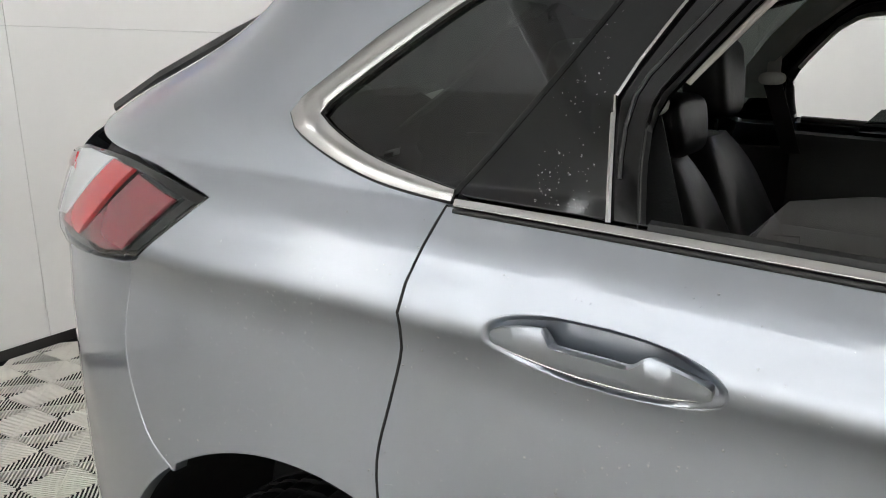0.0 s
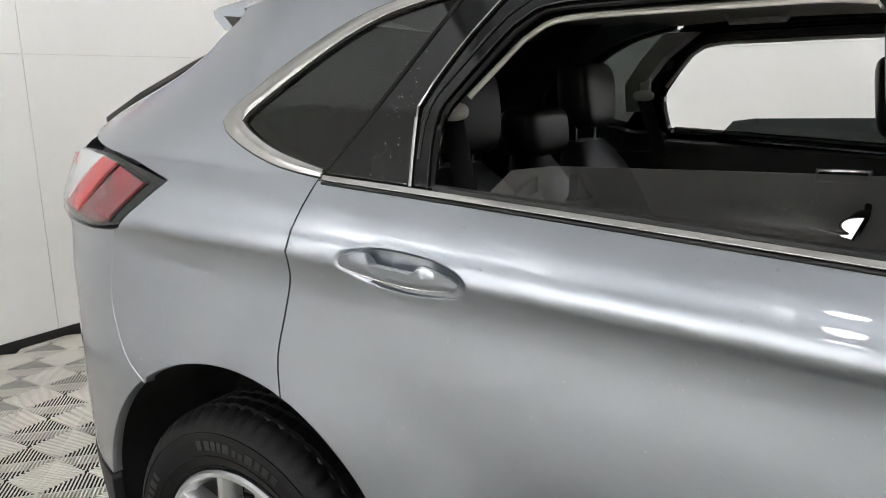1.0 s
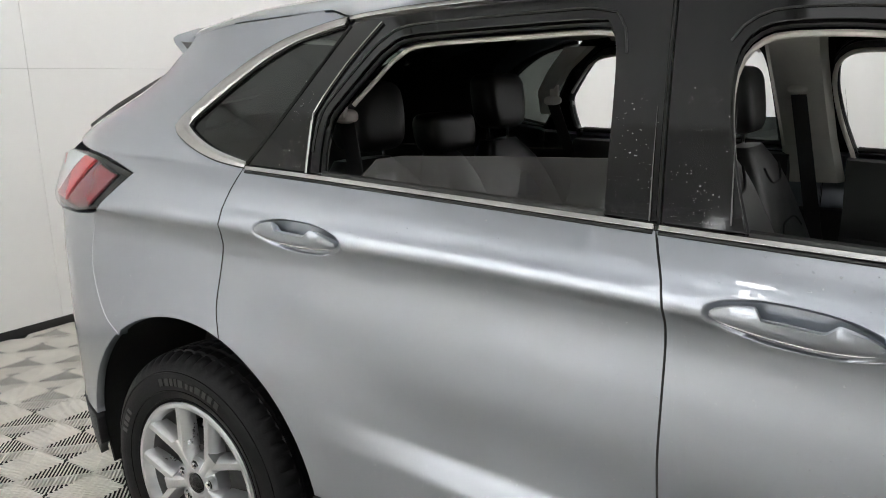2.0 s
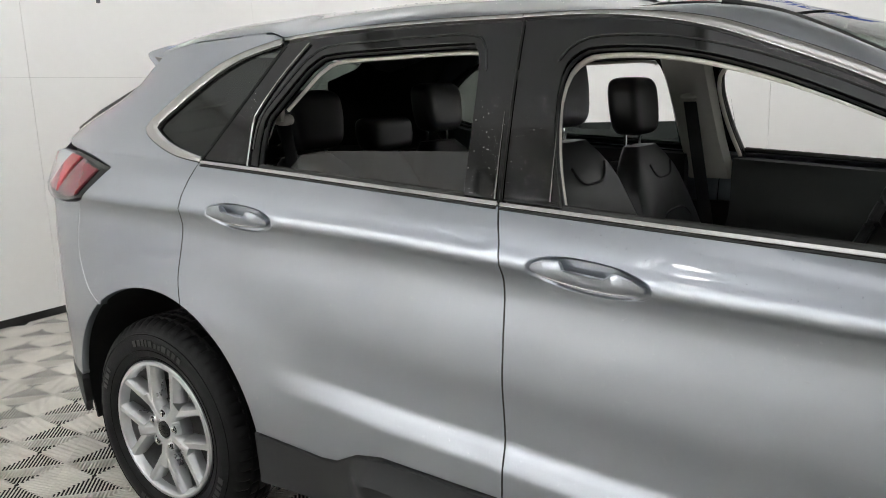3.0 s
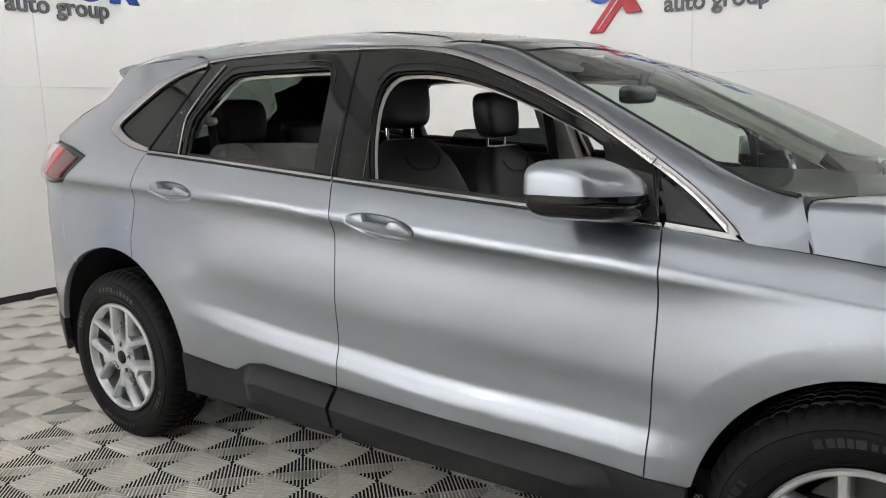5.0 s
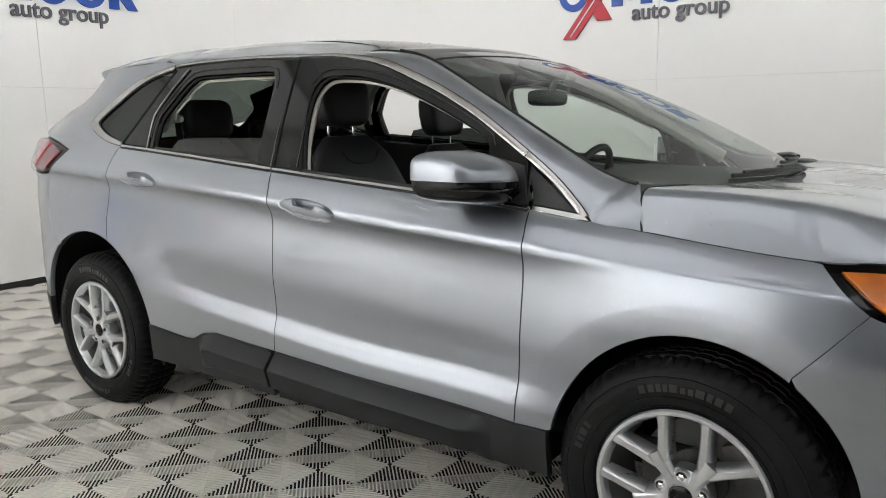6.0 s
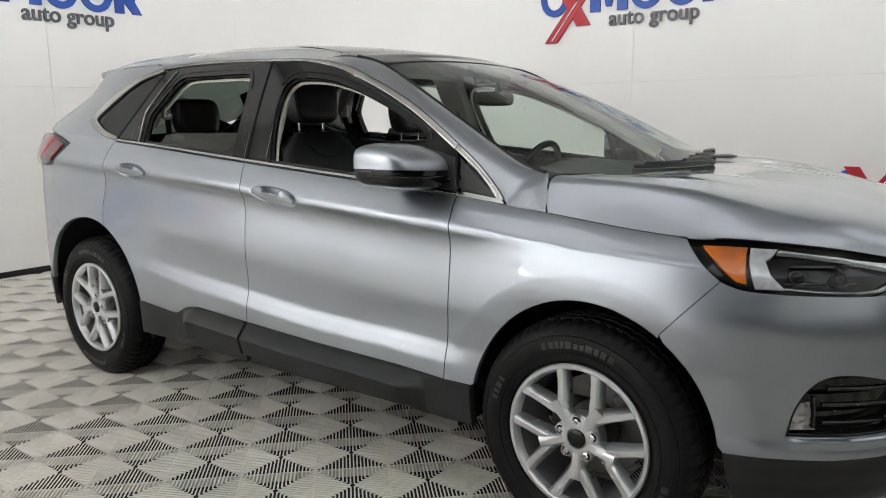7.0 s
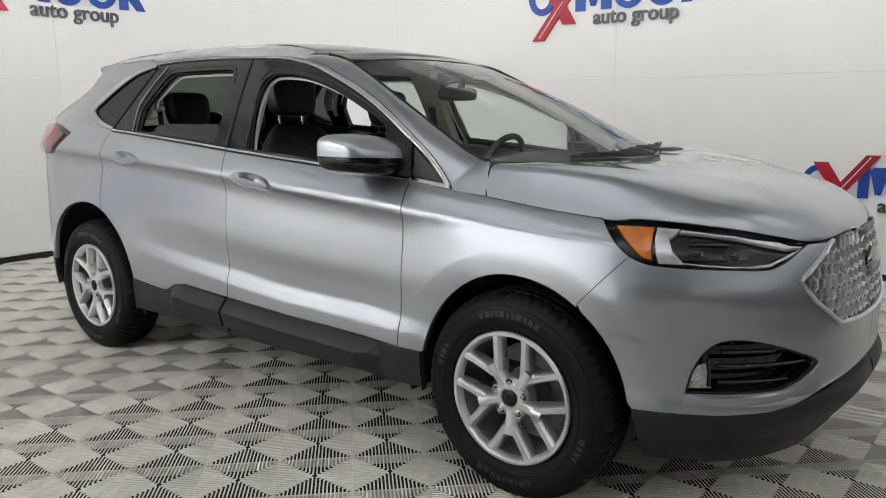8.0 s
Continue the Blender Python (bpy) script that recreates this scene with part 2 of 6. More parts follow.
NOSE = [(0.2, 3.66), (0.32, 3.75), (0.44, 3.815), (0.485, 3.800), (0.6, 3.80), (0.75, 3.785), (0.85, 3.765), (0.95, 3.735), (1.0, 3.70), (1.1, 3.5)]
TAIL = [(0.2, -0.88), (0.35, -0.95), (0.75, -1.0), (0.95, -1.0), (1.1, -0.98), (1.27, -0.93), (1.35, -0.80), (1.55, -0.285), (1.7, -0.2)]


def plan(x, z):
    """How far the plan view has drawn in towards nose and tail, 1 along the doors."""
    if x > 2.75:
        u = min(1.0, (x - 2.75) / (curve_table(z, NOSE) - 2.75))
        return max(0.0, 1 - u ** 2.8) ** (1 / 2.8)
    if x < -0.1:
        u = min(1.0, (-0.1 - x) / (-0.1 - curve_table(z, TAIL)))
        return max(0.0, 1 - u ** 2.8) ** (1 / 2.8)
    return 1.0


def profile(x, z):
    """Half the body's width at a station and a height, before nose and tail draw in."""
    zb, zc, zl = curve_table(x, BELT), curve_table(x, CREASE), curve_table(x, SILL)
    # the sides bow out a little along the doors
    bow = 0.017 * max(0.0, 1 - ((x - 1.25) / 1.1) ** 2) ** 2
    if z >= zb:
        taper = 0.085 * smooth((0.10 - x) / 0.55) * smooth((z - 1.29) / 0.30)
        return (0.836 - 0.038 * smooth((x - 1.6) / 1.2) - 0.40 * (z - zb) - 0.20 * (z - zb) ** 2) - taper + bow
    top = 0.838 - 0.038 * smooth((x - 1.6) / 1.2)
    sharp = 1 - smooth((x - 1.8) / 1.0)
    flare = smooth((x - 0.42) / 0.5) * (1 - smooth((x - 2.22) / 0.36))
    under = (0.35 + 0.65 * sharp) * (0.50 + 0.50 * smooth((x - 0.3) / 1.0))
    # towards the nose the crease melts into a rounded fender
    melt = smooth((x - 2.25) / 0.55)

    def soft(a, b):
        return a + (b - a) * melt
    prof = [(0.15, 0.80), (0.30, 0.876), (zl - 0.10, 0.889 + 0.004 * flare), (zl - 0.05, 0.889 + 0.0052 * flare), (zl - 0.012, 0.889 + 0.0052 * flare), (zl - 0.003, 0.889 + 0.0046 * flare), (zl + 0.004, 0.889 + 0.0032 * flare), (zl + 0.03, 0.8885 - 0.0035 * flare), (zl + 0.07, 0.888 - 0.0130 * flare), (zl + 0.12, 0.888 - 0.0120 * flare),
            (zc - 0.26, soft(0.887 - 0.003 * under, 0.892)), (zc - 0.18, soft(0.886 - 0.004 * under, 0.892)), (zc - 0.11, soft(0.885 - 0.0075 * under, 0.889)), (zc - 0.08, soft(0.885 - 0.0085 * under, 0.886)),
            (zc - 0.055, soft(0.887 - 0.009 * under, 0.8825)), (zc - 0.025, soft(0.892 - 0.006 * under, 0.876)), (zc - 0.006, soft(0.8982, 0.871)),
            (zc + 0.004, soft(0.8992, 0.868)), (zc + 0.36 * (zb - zc), soft(0.884, 0.848)), (zc + 0.70 * (zb - zc), soft(0.864 - 0.3 * (0.838 - top), 0.824)), (zb, top)]
    w = curve_table(z, prof) + bow
    for cx, lip in ((0.0, 0.565), (2.862, 0.52)):
        r = math.hypot(x - cx, z - 0.365)
        if z < 1.0:
            fade = smooth((1.0 - z) / 0.25)
            swell = smooth((0.80 - r) / 0.36)
            if cx > 1:
                # the fender swells to a crisp line round the arch and turns in below it
                turn = math.log(1 + math.exp((lip - r) / 0.006)) * 0.006
                w += fade * (0.0065 * swell + 0.0035 * math.exp(-max(0.0, r - lip) / 0.05) - 0.09 * turn)
            else:
                w += fade * (0.012 * swell + 0.0006 * smooth((lip - r) / 0.022))
    # soft shoulder and a ledge along the foot of the bumper
    w += 0.010 * smooth((x - 3.10) / 0.2) * math.exp(-((z - 0.79) / 0.055) ** 2)
    w += 0.007 * smooth((x - 3.22) / 0.2) * (1 - smooth((z - 0.448) / 0.032)) * smooth((z - 0.33) / 0.06)
    return w


def half_width(x, z):
    return profile(x, z) * plan(x, z)


WRAP = 0.95
ARCH_RINGS = ((0.0, 0.552), (2.862, 0.508))
YC = 0.04


def to_p(x, z):
    """Station along the body's plan outline; equal to x along the doors."""
    if x > 2.75:
        u = min(1.0, (x - 2.75) / (curve_table(z, NOSE) - 2.75))
        return 2.75 + WRAP * math.asin(u ** 1.4)
    if x < -0.1:
        u = min(1.0, (-0.1 - x) / (-0.1 - curve_table(z, TAIL)))
        return -0.1 - WRAP * math.asin(u ** 1.4)
    return x


def skin(p, z):
    """A point of the right-hand outer skin."""
    if p > 2.75:
        a = min(math.pi / 2, (p - 2.75) / WRAP)
        x = 2.75 + (curve_table(z, NOSE) - 2.75) * math.sin(a) ** (1 / 1.4)
        return Vector((x, -profile(x, z) * max(0.0, math.cos(a)) ** (1 / 1.4), z))
    if p < -0.1:
        a = min(math.pi / 2, (-0.1 - p) / WRAP)
        x = -0.1 + (curve_table(z, TAIL) + 0.1) * math.sin(a) ** (1 / 1.4)
        return Vector((x, -profile(x, z) * max(0.0, math.cos(a)) ** (1 / 1.4), z))
    return Vector((p, -profile(p, z), z))


def skin_normal(p, z, e=0.002):
    q = min(p, 2.75 + WRAP * math.pi / 2 - e)
    q = max(q, -0.1 - WRAP * math.pi / 2 + e)
    n = (skin(q + e, z) - skin(q - e, z)).cross(skin(q, z + e) - skin(q, z - e)).normalized()
    return n


def inside(px, pz, loop):
    x0, z0 = loop[:, 0], loop[:, 1]
    x1, z1 = np.roll(x0, -1), np.roll(z0, -1)
    cross = ((z0 > pz) != (z1 > pz)) & (px < (x1 - x0) * (pz - z0) / np.where(z1 == z0, 1e-12, z1 - z0) + x0)
    return bool(np.count_nonzero(cross) % 2)


def near(px, pz, loop, sx, sz):
    a = loop * np.array([1 / sx, 1 / sz])
    b = np.roll(a, -1, axis=0)
    q = np.array([px / sx, pz / sz])
    d = b - a
    t = np.clip(((q - a) * d).sum(1) / np.maximum((d * d).sum(1), 1e-12), 0, 1)
    return float(np.sqrt(((a + d * t[:, None] - q) ** 2).sum(1)).min())


def tidy(loop):
    out = []
    for q in loop:
        if not out or math.dist(out[-1], q) > 0.003:
            out.append((float(q[0]), float(q[1])))
    if math.dist(out[0], out[-1]) < 0.003:
        out.pop()
    return out


def panel(name, outline, mat, parent, label="", side=-1, holes=(), off=0.0, thick=0.022, dx=0.024, dz=0.009, shrink=0.0025, surface=None, in_p=False, edge=0.002, bulge=0.0):
    """A sheet cut out of the body's skin along an outline of (x, z), with turned-in edges. side: -1 right, 1 left."""
    at, normal_at = (skin, skin_normal) if surface is None else surface
    loops = []
    for loop in (outline, *holes):
        loop = tidy(loop if in_p else [(to_p(x, z), z) for x, z in loop])
        area = sum(a[0] * b[1] - b[0] * a[1] for a, b in zip(loop, loop[1:] + loop[:1]))
        if area < 0:
            loop = loop[::-1]
        loops.append(np.array(loop))
    out_dirs = []
    for k, loop in enumerate(loops):
        d = np.roll(loop, -1, 0) - np.roll(loop, 1, 0)
        nrm = np.stack([d[:, 1], -d[:, 0]], 1)
        nrm /= np.maximum(np.linalg.norm(nrm, axis=1, keepdims=True), 1e-9)
        out_dirs.append(nrm if k == 0 else -nrm)
    loops = [lp - shrink * od for lp, od in zip(loops, out_dirs)]
    coords, edges = [], []
    for lp in loops:
        base = len(coords)
        coords += [tuple(q) for q in lp]
        edges += [(base + i, base + (i + 1) % len(lp)) for i in range(len(lp))]
    lo, hi = loops[0].min(0), loops[0].max(0)
    rows = int((hi[1] - lo[1]) / dz) + 1
    cols = int((hi[0] - lo[0]) / dx) + 1
    extra = int(0.08 * (hi[0] - lo[0]) / dz) + 1
    for i in range(1 - extra, rows + extra):
        for j in range(1, cols + 1):
            # rows run with the slope of the belt line
            qx = lo[0] + j * dx
            q = (qx, lo[1] + i * dz - 0.074 * (qx - 0.5 * (lo[0] + hi[0])))
            if off == 0.0 and dz < 0.02 and surface is None and any(abs(math.hypot(qx - c, q[1] - 0.365) - r) < 0.035 for c, r in ARCH_RINGS):
                continue
            if inside(*q, loops[0]) and all(not inside(*q, lp) for lp in loops[1:]) and all(near(*q, lp, dx, dz) > 0.45 for lp in loops):
                coords.append(q)
    if off == 0.0 and dz < 0.02:
        # rows of points along the edge of the wheel-arch flare
        for c, r0 in ARCH_RINGS:
            for dr in (-0.030, -0.022, -0.016, -0.011, -0.006, 0.0, 0.006, 0.014, 0.026):
                for k in range(90):
                    a = math.pi * (k + 0.5 * (abs(dr) < 0.007)) / 90
                    x, z = c + (r0 + dr) * math.cos(a), 0.365 + (r0 + dr) * math.sin(a)
                    q = (to_p(x, z), z)
                    if lo[0] < q[0] < hi[0] and lo[1] < q[1] < hi[1] and inside(*q, loops[0]) and all(not inside(*q, lp) for lp in loops[1:]) and all(near(*q, lp, 0.012, 0.009) > 0.45 for lp in loops):
                        coords.append(q)
    cv, _, cf, _, _, _ = delaunay_2d_cdt([Vector(q) for q in coords], edges, [], 0, 1e-6)
    keep = []
    for f in cf:
        c = sum((cv[i] for i in f), Vector((0, 0))) / len(f)
        if inside(c.x, c.y, loops[0]) and all(not inside(c.x, c.y, lp) for lp in loops[1:]):
            keep.append(tuple(f))
    verts, normals = [], []
    for q in cv:
        n = normal_at(q.x, q.y)
        verts.append(at(q.x, q.y) + off * n)
        if bulge:
            # strips shade as if rounded across
            d = [np.abs(lp - np.array((q.x, q.y))).sum(1) for lp in loops]
            k = min(range(len(loops)), key=lambda i: d[i].min())
            i = int(d[k].argmin())
            o = at(*(loops[k][i] + 0.002 * out_dirs[k][i])) - at(*loops[k][i])
            n = (n + bulge * o.normalized()).normalized()
        normals.append(n)
    faces = keep[:]
    for lp, od in zip(loops, out_dirs):
        b1 = len(verts)
        for q, o in zip(lp, od):
            n = normal_at(*q)
            e1 = at(*q) + off * n
            e2 = at(*(q + edge * o)) + (off - 1.5 * edge) * n
            outw = (e2 - e1 + 1.5 * edge * n)
            outw = outw.normalized() if outw.length > 1e-9 else n
            verts += [e1, e2, e2 - thick * n]
            normals += [n, (outw * 0.8 + n * 0.2).normalized(), outw]
        m = len(lp)
        hole = lp is not loops[0]
        for i in range(m):
            a, b = b1 + 3 * i, b1 + 3 * ((i + 1) % m)
            for k in (0, 1):
                quad = (a + k, a + k + 1, b + k + 1, b + k)
                faces.append(quad[::-1] if hole else quad)
    if side > 0:
        verts = [Vector((v.x, -v.y, v.z)) for v in verts]
        normals = [Vector((v.x, -v.y, v.z)) for v in normals]
        faces = [f[::-1] for f in faces]
    # faces of the sheet look outwards
    fixed = []
    for f in faces:
        a, b, c = verts[f[0]], verts[f[1]], verts[f[2]]
        want = normals[f[0]] + normals[f[1]] + normals[f[2]]
        fixed.append(f if (b - a).cross(c - a).dot(want) >= 0 else f[::-1])
    return put(name, mesh_of(name, verts, fixed, mat, True, normals), parent, label)


def patch(name, fn, mat, parent, nu=40, nv=30, label="", thick=0.0, mirror=True):
    """A smooth sheet from fn(u, v), u and v from 0 to 1; with mirror both halves from v = 0 (edge) to 1 (middle)."""
    def whole(u, w):
        if not mirror:
            return fn(u, w)
        v = 1 - abs(2 * w - 1)
        q = fn(u, v)
        return Vector((q[0], q[1] if w <= 0.5 else -q[1], q[2]))
    e = 0.004
    verts, normals, faces = [], [], []
    for i in range(nu + 1):
        for j in range(nv + 1):
            u, w = i / nu, j / nv
            verts.append(Vector(whole(u, w)))
            n = (Vector(whole(min(1, u + e), w)) - Vector(whole(max(0, u - e), w))).cross(Vector(whole(u, min(1, w + e))) - Vector(whole(u, max(0, w - e))))
            n = n.normalized() if n.length > 1e-12 else Vector((0, 0, 1))
            normals.append(n)
    up = sum((n.z for n in normals)) + sum((n.x for n in normals)) * 0.01
    if up < 0:
        normals = [-n for n in normals]
    for i in range(nu):
        for j in range(nv):
            a = i * (nv + 1) + j
            faces.append((a, a + 1, a + nv + 2, a + nv + 1))
    if thick:
        rim = [i * (nv + 1) for i in range(nu + 1)] + [nu * (nv + 1) + j for j in range(1, nv + 1)] + \
              [i * (nv + 1) + nv for i in range(nu - 1, -1, -1)] + [j for j in range(nv - 1, 0, -1)]
        base = len(verts)
        for r in rim:
            verts.append(verts[r] - thick * normals[r])
            normals.append(normals[r])
        for k in range(len(rim)):
            k2 = (k + 1) % len(rim)
            faces.append((rim[k], rim[k2], base + k2, base + k))
    fixed = []
    for f in faces:
        a, b, c = verts[f[0]], verts[f[1]], verts[f[2]]
        fixed.append(f if (b - a).cross(c - a).dot(normals[f[0]]) >= 0 else f[::-1])
    return put(name, mesh_of(name, verts, fixed, mat, True, normals), parent, label)


# ---- the room ----
WEST, NORTH, EAST, SOUTH, TOP, TURN_R = -3.08, 3.86, 8.0, -7.0, 3.6, 1.3


def structure(ob, label, category):
    return tagged(ob, label, category, kind="structure")


def room():
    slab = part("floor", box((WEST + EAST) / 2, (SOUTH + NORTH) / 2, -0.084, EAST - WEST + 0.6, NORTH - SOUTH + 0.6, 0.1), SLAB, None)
    structure(slab, "near-black slab under open ribbed tiles", "floor")
    top = part("ceiling", box((WEST + EAST) / 2, (SOUTH + NORTH) / 2, TOP + 0.06, EAST - WEST + 0.6, NORTH - SOUTH + 0.6, 0.1), CEILING, None)
    structure(top, "plain white painted ceiling with light panels", "ceiling")
    t = 0.12
    west = structure(part("wall_west", box(WEST - 0.012 - t / 2, (SOUTH + NORTH) / 2, TOP / 2, t, NORTH - SOUTH + 0.4, TOP), WALL_JOINT, None), "backing of the white panelled studio wall", "wall")
    north = structure(part("wall_north", box((WEST + EAST) / 2, NORTH + 0.012 + t / 2, TOP / 2, EAST - WEST + 0.4, t, TOP), WALL_JOINT, None), "backing of the white panelled studio wall", "wall")
    # unseen walls, white above and dark below and southeast, shape the nose's reflections
    structure(part("wall_east", box(EAST + t / 2, (SOUTH + NORTH) / 2, (1.6 + TOP) / 2, t, NORTH - SOUTH, TOP - 1.6), WALL, None), "plain white unseen upper wall, added to brighten the nose's reflections", "wall")
    structure(part("wall_east_darkener", box(EAST + t / 2, (SOUTH + NORTH) / 2, 0.8, t, NORTH - SOUTH, 1.6), DARK_WALL, None), "plain dark foot of the unseen wall, added to darken the bumper's reflections", "wall")
    structure(part("wall_south", box((WEST + 3.2) / 2, SOUTH - t / 2, TOP / 2, 3.2 - WEST, t, TOP), WALL, None), "plain white painted studio wall, unseen, that reflects light onto the doors", "wall")
    structure(part("wall_south_darkener", box((3.2 + EAST) / 2, SOUTH - t / 2, TOP / 2, EAST - 3.2, t, TOP), DARK_WALL, None), "plain dark unseen wall, added to darken the bumper's reflections", "wall")
    gap, seam_z = 0.0011, 1.635
    for z0, z1 in ((0.0, seam_z - 0.0006), (seam_z + 0.0006, TOP)):
        for y0, y1 in ((SOUTH, -1.9 - gap), (-1.9 + gap, 0.535 - gap), (0.535 + gap, NORTH - TURN_R)):
            part("wall_panel", box(WEST - 0.006, (y0 + y1) / 2, (z0 + z1) / 2, 0.012, y1 - y0, z1 - z0, 0.0015, 1), WALL, west)
        for x0, x1 in ((WEST + TURN_R, 0.93 - gap), (0.93 + gap, 4.6 - gap), (4.6 + gap, EAST)):
            part("wall_panel", box((x0 + x1) / 2, NORTH + 0.006, (z0 + z1) / 2, x1 - x0, 0.012, z1 - z0, 0.0015, 1), WALL, north)
        bm = bmesh.new()
        cx, cy = WEST + TURN_R, NORTH - TURN_R
        arc = [math.pi / 2 + math.pi / 2 * k / 24 for k in range(25)]
        ring = [(cx + TURN_R * math.cos(a), cy + TURN_R * math.sin(a)) for a in arc] + [(cx + (TURN_R + 0.012) * math.cos(a), cy + (TURN_R + 0.012) * math.sin(a)) for a in arc[::-1]]
        loft_into(bm, [[(x, y, z0) for x, y in ring], [(x, y, z1) for x, y in ring]])
        part("wall_panel", bm, WALL, north)
    bm = box(WEST + 0.006, (SOUTH + NORTH - TURN_R) / 2, 0.026, 0.012, NORTH - TURN_R - SOUTH, 0.052, 0.002, 1)
    structure(part("baseboard", bm, BASE, None), "black rubber baseboard along the white wall", "baseboard")
    bm = box((WEST + TURN_R + EAST) / 2, NORTH - 0.006, 0.026, EAST - WEST - TURN_R, 0.012, 0.052, 0.002, 1)
    structure(part("baseboard", bm, BASE, None), "black rubber baseboard along the white wall", "baseboard")
    ring = [(cx + TURN_R * math.cos(a), cy + TURN_R * math.sin(a)) for a in arc] + [(cx + (TURN_R - 0.012) * math.cos(a), cy + (TURN_R - 0.012) * math.sin(a)) for a in arc[::-1]]
    structure(part("baseboard", loft([[(x, y, 0.0) for x, y in ring], [(x, y, 0.052) for x, y in ring]]), BASE, None), "black rubber baseboard in the curved corner", "baseboard")


def ceiling_light(x, y, light=PANEL_LIGHT):
    ob = tagged(new("ceiling_light"), "unseen flat white rectangular light panel on the ceiling", "ceiling light", "light panels on the ceiling")
    ob.location = (x, y, TOP)
    part("housing", box(0, 0, -0.02, 2.06, 1.26, 0.06, 0.006), SIGN_WHITE, ob)
    part("diffuser", box(0, 0, -0.052, 2.0, 1.2, 0.008), light, ob, "glowing white diffuser")
    return ob


def fill_washer(x, y, turn, light=WASH_FILL, tilt=76):
    """A slim added fixture, out of view, hung from the ceiling to brighten one wall."""
    ob = tagged(new("fill_washer"), "slim white fixture added out of view to brighten the wall", "ceiling light", "wall washers on the ceiling")
    ob.matrix_basis = pose(x, y, TOP - 0.24, 0, 0, turn) @ pose(0, 0, 0, tilt, 0, 0)
    part("housing", box(0, 0, 0.02, 1.66, 0.40, 0.06, 0.006), SIGN_WHITE, ob)
    part("diffuser", box(0, 0, -0.013, 1.6, 0.34, 0.008), light, ob, "glowing white diffuser")
    part("stem", tube([(0, 0, 0.05), (0, 0.20, 0.08)], 0.012, 8), SIGN_WHITE, ob)
    return ob


def round_lamp(m, label, radius):
    """A round lamp whose face looks along -z."""
    ob = tagged(new("round_lamp"), label, "lamp", "round lamps round the studio")
    ob.matrix_basis = m
    part("reflector", loft([[(r * math.cos(a), r * math.sin(a), z) for a in [2 * math.pi * k / 32 for k in range(32)]] for r, z in ((0.3 * radius, 0.16), (0.5 * radius, 0.14), (1.12 * radius, 0.0), (1.08 * radius, 0.0), (1.02 * radius, 0.012))], cap=True), SATIN_BLACK, ob, "black bell reflector")
    part("bulb_disc", tube([(0, 0, 0.004), (0, 0, -0.004)], radius, 32), LAMP_LIGHT, ob, "glowing white face")
    return ob


def slab_shape(loop, depth):
    return loft([[(x, 0.0, z) for x, z in loop], [(x, -depth, z) for x, z in loop]])


def ring_shape(cx, cz, rx, rz, wide, depth):
    n = 40
    rings = []
    for k in range(n):
        a = 2 * math.pi * k / n
        c, s = math.cos(a), math.sin(a)
        i, o = (cx + (rx - wide) * c, cz + (rz - wide) * s), (cx + rx * c, cz + rz * s)
        rings.append([(i[0], 0, i[1]), (o[0], 0, o[1]), (o[0], -depth, o[1]), (i[0], -depth, i[1])])
    return loft(rings, closed=True)


def stroke(a, b, wide):
    """A slanted bar with level ends."""
    return [(a[0] - wide / 2, a[1]), (a[0] + wide / 2, a[1]), (b[0] + wide / 2, b[1]), (b[0] - wide / 2, b[1])]


def wall_sign(m, label):
    """Raised sign: blue and red shapes above a row of grey letters; the letters begin at its origin."""
    ob = tagged(new("wall_sign"), label, "wall sign", "signs on the studio walls")
    ob.matrix_basis = m
    d = 0.02
    part("ring", ring_shape(-0.565, 0.285, 0.15, 0.165, 0.06, d), SIGN_BLUE, ob, "blue ring")
    part("slash", slab_shape(stroke((-0.60, -0.125), (-0.07, 0.56), 0.13), d + 0.006), SIGN_RED, ob, "red slanted bar")
    part("slash", slab_shape(stroke((-0.255, 0.02), (-0.55, 0.48), 0.14), d + 0.003), SIGN_RED, ob, "red slanted bar")
    part("stripe", slab_shape(stroke((-0.585, -0.105), (-0.09, 0.54), 0.012), d + 0.012), SIGN_WHITE, ob, "thin white stripe")
    for x0, x1 in ((-0.19, -0.09), (0.08, 0.18)):
        part("block", slab_shape([(x0, 0.13), (x1, 0.13), (x1, 0.44), (x0, 0.44)], d), SIGN_BLUE, ob, "blue block")
    part("block", slab_shape([(-0.09, 0.40), (-0.06, 0.44), (0.05, 0.44), (0.08, 0.40), (0.02, 0.17), (-0.03, 0.17)], d), SIGN_BLUE, ob, "blue wedge")
    part("ring", ring_shape(0.355, 0.285, 0.155, 0.165, 0.06, d), SIGN_BLUE, ob, "blue ring")
    part("ring", ring_shape(0.68, 0.285, 0.155, 0.165, 0.06, d), SIGN_BLUE, ob, "blue ring")
    part("block", slab_shape([(0.86, 0.13), (0.95, 0.13), (0.95, 0.44), (0.86, 0.44)], d), SIGN_BLUE, ob, "blue block")
    part("block", slab_shape([(0.95, 0.24), (1.04, 0.13), (1.13, 0.13), (1.06, 0.25), (1.11, 0.35), (1.05, 0.44), (0.95, 0.44)], d), SIGN_BLUE, ob, "blue block")
    letters = bpy.data.curves.new("lettering", "FONT")
    letters.body, letters.size, letters.extrude, letters.offset = "auto group", 0.192, 0.008, 0.003
    letters.materials.append(SIGN_GREY)
    tx = new("lettering", letters)
    tx.parent = ob
    tx.matrix_basis = pose(0, -0.012, 0, 90, 0, 0) @ Matrix.Diagonal((0.98, 1, 1, 1))
    tagged(tx, "dark grey lettering")
    return ob


